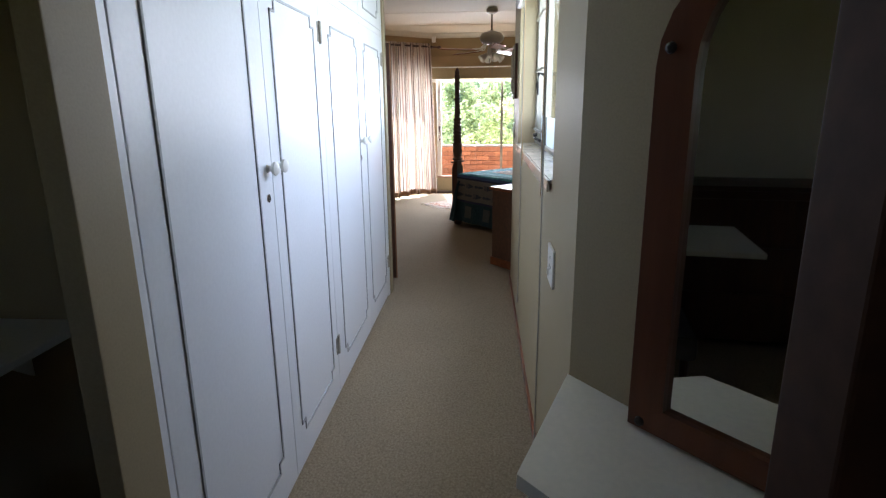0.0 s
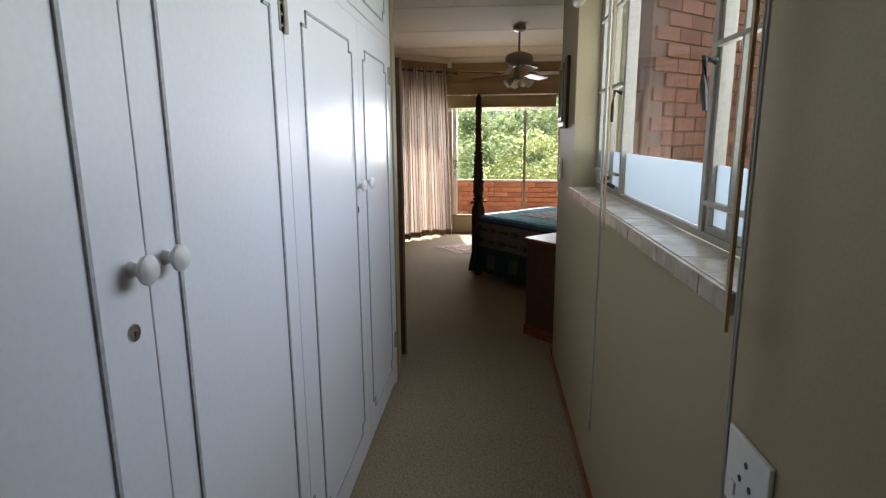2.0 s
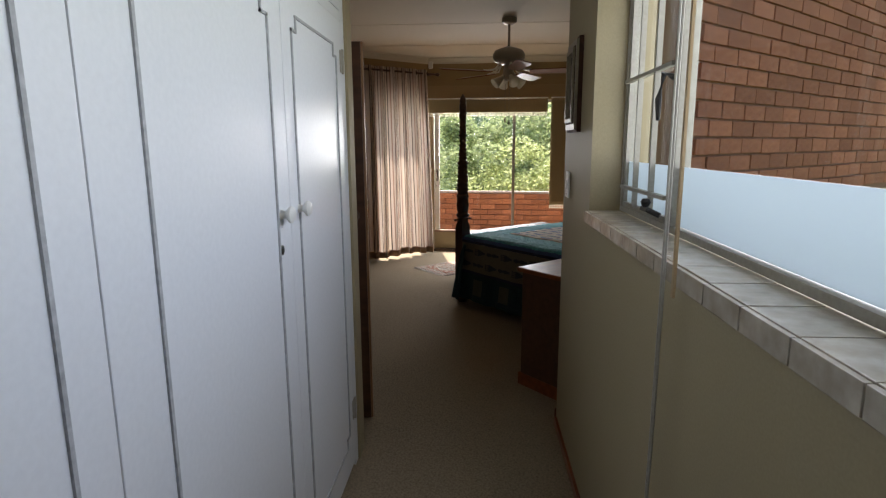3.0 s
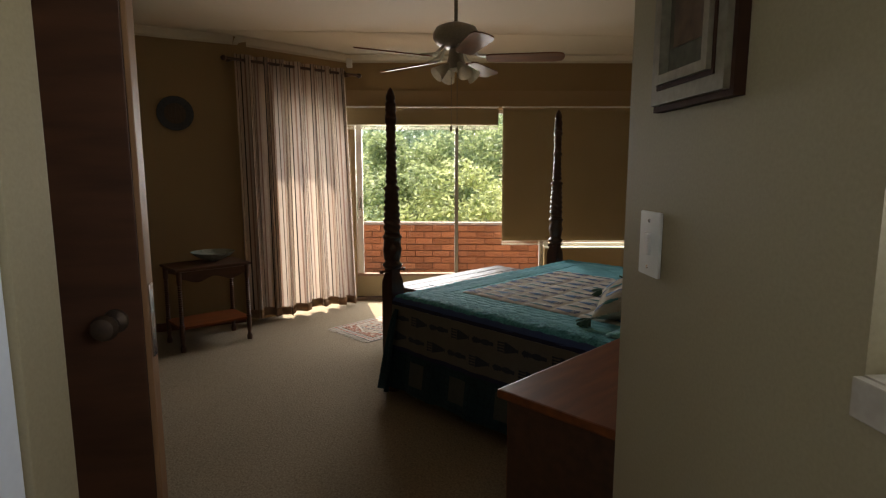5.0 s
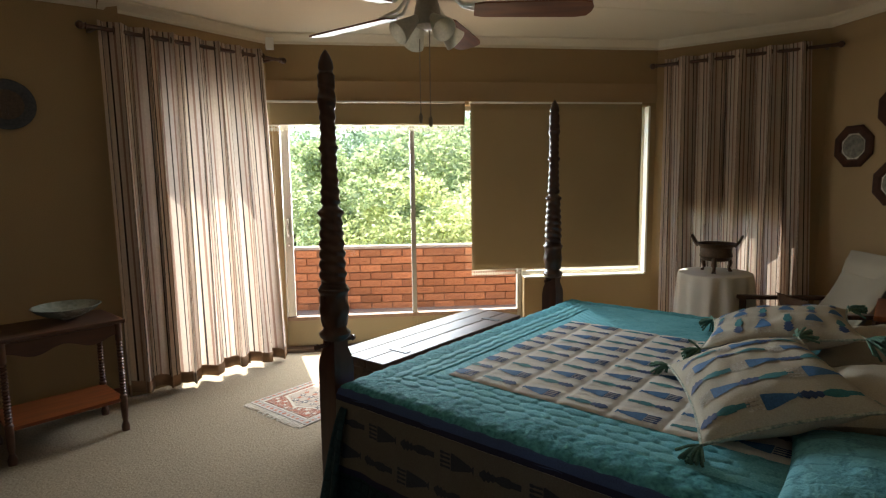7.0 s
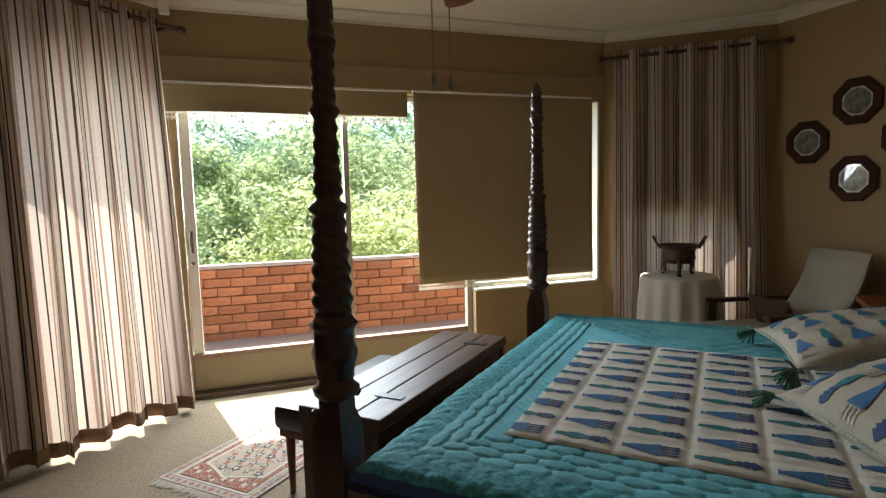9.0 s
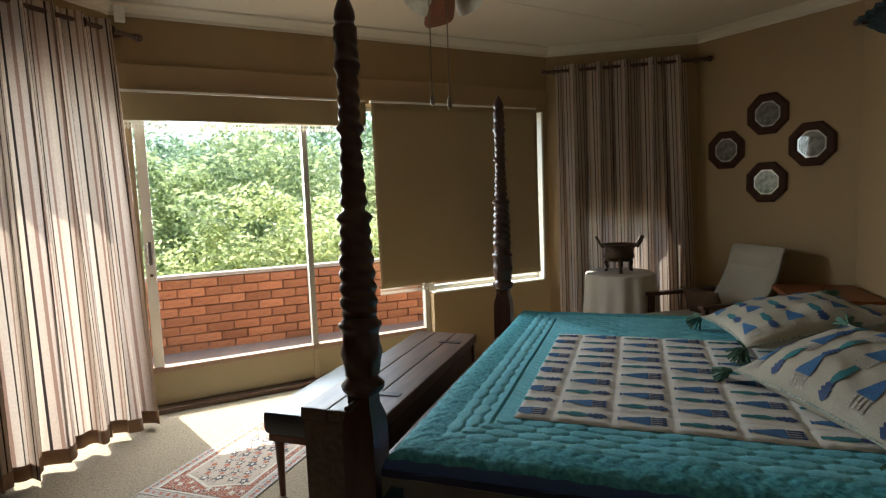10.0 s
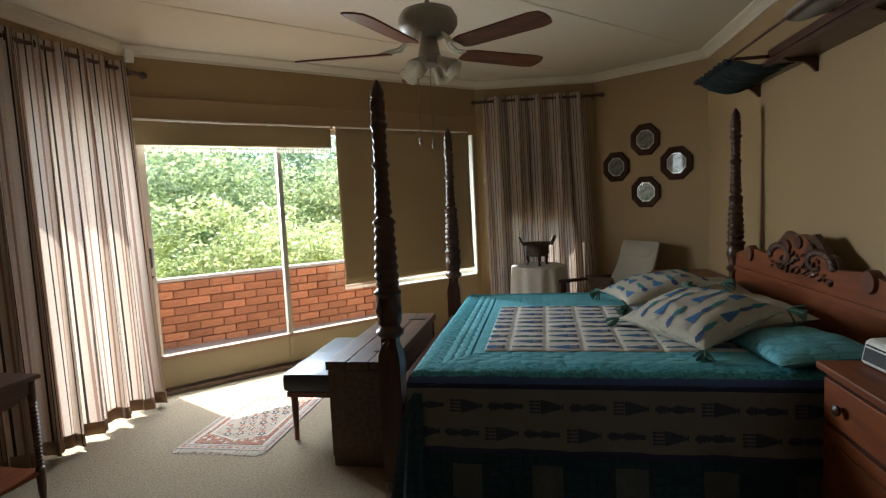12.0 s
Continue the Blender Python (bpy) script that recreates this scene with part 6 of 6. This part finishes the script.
# canopy shelf over the headboard, with a rod in front and a cloth slung over its end
cs = thing("canopy_shelf", hm @ pose(0, 0, 2.15), "dark wooden canopy shelf on brackets, with a front rod", "shelf")
part("board", boxes([(0.95, 3.10, 0.0, 0.21, 0.0, 0.028)], 0.005), "wood_dark", cs)
part("valance", boxes([(0.95, 2.36, 0.195, 0.215, 0.0285, 0.075)], 0.004), "wood_dark", cs)
part("rod", tube(bmesh.new(), [(0.95, 0.40, 0.062), (3.15, 0.40, 0.062)], 0.008, 8), "wood_dark", cs)
part("rod_knob", lathe(bmesh.new(), [(0.010, 0), (0.016, 0.008), (0.018, 0.022), (0.008, 0.036)], 12, pose(3.15, 0.40, 0.062, 0, 90, 0)), "wood_dark", cs, "", None, True)
for x in (1.35, 2.23, 3.07):
    part("bracket", prism(bmesh.new(), [(0, -0.001), (0.18, -0.001), (0.15, -0.018), (0.07, -0.028), (0.035, -0.055), (0.012, -0.085), (0, -0.085)], x, x + 0.022, Matrix(((0, 0, 1, 0), (1, 0, 0, 0), (0, 1, 0, 0), (0, 0, 0, 1)))), "wood_dark", cs)
for x in (1.10, 2.34, 3.09):
    part("rod_arm", boxes([(x, x + 0.016, 0.20, 0.405, 0.030, 0.050)], 0.003), "wood_dark", cs)
M["slung_cloth"] = surface("dull_blue_green_cloth", (0.018, 0.026, 0.026), (0.05, 0.064, 0.062), 0.9, 220, 14, 0.5, spec=0.1)
M["grey_cloth"] = surface("grey_beige_cloth", (0.22, 0.20, 0.165), (0.34, 0.31, 0.26), 0.9, 220, 9, 0.5, spec=0.1)
tcb = bmesh.new()
g = []
for j in range(25):
    f = j / 24
    row = []
    for i in range(49):
        x = 2.40 + 0.70 * i / 48 + 0.03 * math.sin(f * 5)
        d = 0.425 - 0.40 * f
        sag = 0.085 - 0.06 * math.sin(math.pi * f) ** 0.8 - 0.055 * f
        if f < 0.12:
            sag = 0.085 - 0.30 * (0.12 - f) - 0.06 * math.sin(math.pi * f) ** 0.8
        row.append(tcb.verts.new((x, d, sag - 0.03 * (i / 48) ** 2 * math.sin(math.pi * f) + 0.014 * math.sin(x * 62 + f * 3) + 0.004 * math.sin(x * 150 + f * 9))))
    g.append(row)
for j in range(24):
    for i in range(48):
        tcb.faces.new((g[j][i], g[j][i + 1], g[j + 1][i + 1], g[j + 1][i]))
cc = solid("slung_cloth", tcb, "slung_cloth", "dull blue-green cloth slung between the rod and the shelf", "cloth", "", hm @ pose(0, 0, 2.15), True)
cc.modifiers.new("thick", "SOLIDIFY").thickness = 0.005
solid("folded_cloth", lathe(bmesh.new(), [(0.012, 0), (0.045, 0.02), (0.052, 0.2), (0.046, 0.45), (0.05, 0.6), (0.03, 0.70), (0.01, 0.71)], 18, pose(1.02, 0.31, 0.083, 0, 90, 0) @ Matrix.Diagonal((0.62, 1.9, 1, 1)), lambda a, z: 1 + 0.05 * math.sin(5 * a + z * 12)), "grey_cloth", "folded grey-beige cloth lying on the shelf front", "cloth", "", hm @ pose(0, 0, 2.15), True)

# ---- ceiling fan ----
fan = thing("ceiling_fan", pose(0.505, 7.735, 0), "cream five-bladed ceiling fan with glass light shades", "ceiling fan")
part("ceiling_cup", lathe(bmesh.new(), [(0.055, CEIL), (0.07, CEIL - 0.01), (0.068, CEIL - 0.05), (0.03, CEIL - 0.07)], 24), "metal_bronze", fan, "", None, True)
part("down_rod", lathe(bmesh.new(), [(0.012, 2.43), (0.012, CEIL - 0.06)], 12), "metal_bronze", fan)
part("motor", lathe(bmesh.new(), [(0.04, 2.27), (0.085, 2.275), (0.13, 2.30), (0.15, 2.33), (0.15, 2.365), (0.13, 2.40), (0.08, 2.42), (0.03, 2.435)], 32), "fan_metal", fan, "", None, True)
for k in range(22):
    a = 2 * math.pi * k / 22
    part("vent", boxes([(0.100, 0.126, -0.008, 0.008, -0.002, 0.002)]), "black_plastic", fan, "", pose(0, 0, 2.297, 0, 0, math.degrees(a)) @ pose(0, 0, 0, 0, -48, 0))
part("light_hub", lathe(bmesh.new(), [(0.02, 2.125), (0.05, 2.14), (0.06, 2.175), (0.05, 2.225), (0.04, 2.275)], 24), "fan_metal", fan, "", None, True)
for k in range(5):
    m = pose(0, 0, 0, 0, 0, 62 + 72 * k)
    bl = bmesh.new()
    o = [(0.20, -0.045), (0.24, -0.058), (0.64, -0.068), (0.69, -0.055), (0.705, -0.02), (0.705, 0.02), (0.69, 0.055), (0.64, 0.068), (0.24, 0.058), (0.20, 0.045)]
    prism(bl, o, -0.004, 0.004, pose(0, 0, 2.205, -12, 0, 0))
    part("blade", bl, "wood_mid", fan, "brown-sided fan blade", m)
    ir = bmesh.new()
    tube(ir, [(0.09, 0, 2.285), (0.15, 0.02, 2.225), (0.25, 0.03, 2.203)], 0.008, 6)
    tube(ir, [(0.09, 0, 2.285), (0.15, -0.02, 2.220), (0.25, -0.03, 2.215)], 0.008, 6)
    part("blade_iron", ir, "white_warm", fan, "", m)
for k in range(4):
    m = pose(0, 0, 2.165, 0, 0, 20 + 90 * k) @ pose(0.05, 0, 0, 0, 128, 0)
    sb = lathe(bmesh.new(), [(0.018, 0.0), (0.022, 0.02), (0.030, 0.045), (0.042, 0.085), (0.052, 0.115), (0.050, 0.117), (0.038, 0.085), (0.026, 0.045), (0.018, 0.022)], 20)
    part("shade", sb, "lace", fan, "frosted tulip glass shade", m, True)
for x, y, z in ((0.010, 0.012, 1.735), (-0.025, 0.072, 1.755)):
    pc = bmesh.new()
    tube(pc, [(x, y, z + 0.03), (x, y, 2.12), (x * 0.6, y * 0.6, 2.16)], 0.0022, 6)
    lathe(pc, [(0.003, 0.03), (0.009, 0.015), (0.008, -0.01), (0.003, -0.018)], 10, pose(x, y, z))
    part("pull_chain", pc, "metal_bronze", fan)
sn = thing("alarm_sensor", pose(-0.42, 10.06, 2.59, 0, 0, 0), "small white alarm sensor near the ceiling", "sensor")
part("case", boxes([(-0.03, 0.03, -0.02, 0.03, -0.045, 0.045)], 0.008), "plastic", sn)
part("bracket", boxes([(-0.01, 0.01, 0.03, 0.13, -0.01, 0.02)], 0.002), "plastic", sn)

# ---- clock wall: wardrobe, rack, side table, bowl, plate ----
aw = thing("armoire", pose(-2.13, 8.28, 0, 0, 0, -96), "tall dark wooden armoire with panelled doors and a cornice", "wardrobe")
part("body", boxes([(0.0, 1.30, -0.56, -0.02, 0.10, 2.06)], 0.005), "wood_armoire", aw)
part("base", boxes([(-0.02, 1.32, -0.58, 0.0, 0.0, 0.12)], 0.008), "wood_armoire", aw)
crn_ = bmesh.new()
for k, (e, z0, z1) in enumerate(((0.01, 2.06, 2.09), (0.035, 2.09, 2.12), (0.06, 2.12, 2.16))):
    box(crn_, -e, 1.30 + e, -0.56, -0.02 + e, z0, z1, bevel=0.005)
part("cornice", crn_, "wood_armoire", aw)
for x0, x1 in ((0.05, 0.63), (0.67, 1.25)):
    d = part("door", boxes([(x0, x1, -0.02, 0.002, 0.16, 2.02)], 0.004), "wood_armoire", aw)
    for z0, z1 in ((0.24, 1.08), (1.22, 1.94)):
        part("panel", boxes([(x0 + 0.08, x1 - 0.08, 0.002, 0.010, z0, z1)], 0.006), "wood_armoire_panel", d)
    part("rail_moulding", boxes([(x0 + 0.06, x1 - 0.06, 0.002, 0.016, 1.09, 1.11)], 0.004), "wood_armoire", d)
    part("knob", lathe(bmesh.new(), [(0.008, 0), (0.008, 0.012), (0.016, 0.02), (0.012, 0.032)], 12, pose(x1 - 0.04 if x0 < 0.3 else x0 + 0.04, 0.002, 1.15, -90, 0, 0)), "bronze", d)
vs_ = thing("valet_stand", pose(-2.14, 8.35, 0, 0, 0, 97), "slim tan wooden rack beside the armoire", "rack")
for x in (0, 0.36):
    part("upright", boxes([(x - 0.011, x + 0.011, -0.011, 0.011, 0.02, 0.665)], 0.003), "wood_edge", vs_)
    part("foot", boxes([(x - 0.012, x + 0.012, -0.09, 0.09, 0.0, 0.02)], 0.003), "wood_edge", vs_)
part("top_bar", boxes([(-0.02, 0.38, -0.03, 0.03, 0.665, 0.69)], 0.004), "wood_edge", vs_)
part("rung", boxes([(0.011, 0.349, -0.007, 0.007, 0.20, 0.22)], 0.002), "wood_edge", vs_)

tb = thing("side_table", pose(-1.665, 8.475, 0, 0, 0, 38.5), "small dark side table with bobbin legs and a lower shelf", "side table")
TL_, TD_, TH_ = 0.56, 0.36, 0.69
part("top", boxes([(-0.035, TL_ + 0.035, -0.03, TD_ + 0.03, TH_ - 0.024, TH_)], 0.008), "wood_brown", tb)
ap = [(0.0, 0.66), (TL_, 0.66), (TL_, 0.55)]
for k in range(21):
    f = k / 20
    ap.append((TL_ * (1 - f), 0.585 + 0.02 * math.cos(f * 4 * math.pi)))
ap.append((0.0, 0.55))
for y in (0.0, TD_):
    part("apron", upright(bmesh.new(), ap, y - 0.008, y + 0.008), "wood_brown", tb)
part("lower_shelf", boxes([(-0.01, TL_ + 0.01, -0.01, TD_ + 0.01, 0.185, 0.205)], 0.004), "wood_mid", tb)
for x in (0, TL_):
    for y in (0, TD_):
        pr = [(0.022, 0.0), (0.024, 0.03), (0.014, 0.06), (0.019, 0.10), (0.021, 0.17), (0.021, 0.22)]
        for k in range(18):
            z = 0.23 + k * 0.019
            pr += [(0.012, z), (0.019, z + 0.0095)]
        pr += [(0.02, 0.58), (0.02, 0.665)]
        part("leg", lathe(bmesh.new(), pr, 12, pose(x, y, 0)), "wood_brown", tb, "bobbin-turned leg", None, True)
bw = thing("bowl", pose(-1.53, 8.90, 0.691), "shallow grey-green pottery bowl on the side table", "bowl")
M["pottery"] = surface("glazed_pottery", (0.22, 0.25, 0.20), (0.38, 0.40, 0.33), 0.25, 40, 8, 0.1)
part("dish", lathe(bmesh.new(), [(0.04, 0.0), (0.05, 0.006), (0.10, 0.024), (0.150, 0.052), (0.178, 0.078), (0.182, 0.081), (0.174, 0.083), (0.145, 0.060), (0.09, 0.032), (0.03, 0.014)], 36), "pottery", bw, "", None, True)
cm, cn = along(C, B)
pw = thing("wall_plate", cm @ pose(0.80, 0, 1.98), "round dark decorated plate hung on the wall", "wall plate")
part("dish", lathe(bmesh.new(), [(0.05, 0.004), (0.10, 0.008), (0.15, 0.026), (0.152, 0.030), (0.146, 0.032), (0.10, 0.018), (0.02, 0.014)], 36, pose(0, 0, 0, 90, 0, 0)), "steel_dark", pw, "", None, True)
part("decoration", lathe(bmesh.new(), [(0.085, 0.0165), (0.09, 0.018), (0.02, 0.0165)], 28, pose(0, 0, 0, 90, 0, 0)), "bronze", pw)
part("raised_mark", boxes([(-0.006, 0.006, -0.026, -0.016, -0.06, 0.06), (-0.05, -0.03, -0.024, -0.016, -0.03, 0.05)], 0.003), "bronze", pw)

# ---- light that comes in at the openings ----
window_light("sky_light_balcony", (-0.42, 10.72), (1.15, 10.64), 1.15, 2.1, 32, (0.97, 0.98, 1.0), (0.05, -1), 0.8)
window_light("sky_light_corridor", (0.98, 2.36), (0.98, 4.48), 1.3, 2.24, 8.5, (0.90, 0.94, 1.0), (-1, 0), 0.2)
lb, ln_ = along(B, A)
pb = [(lb @ Vector((s, 0.3, 0))).to_2d() for s in (0.32, 1.18)]
window_light("sky_light_bay", pb[0], pb[1], 0.1, 2.1, 8, (0.98, 0.98, 1.0), (0.66, -0.75), 0.0)
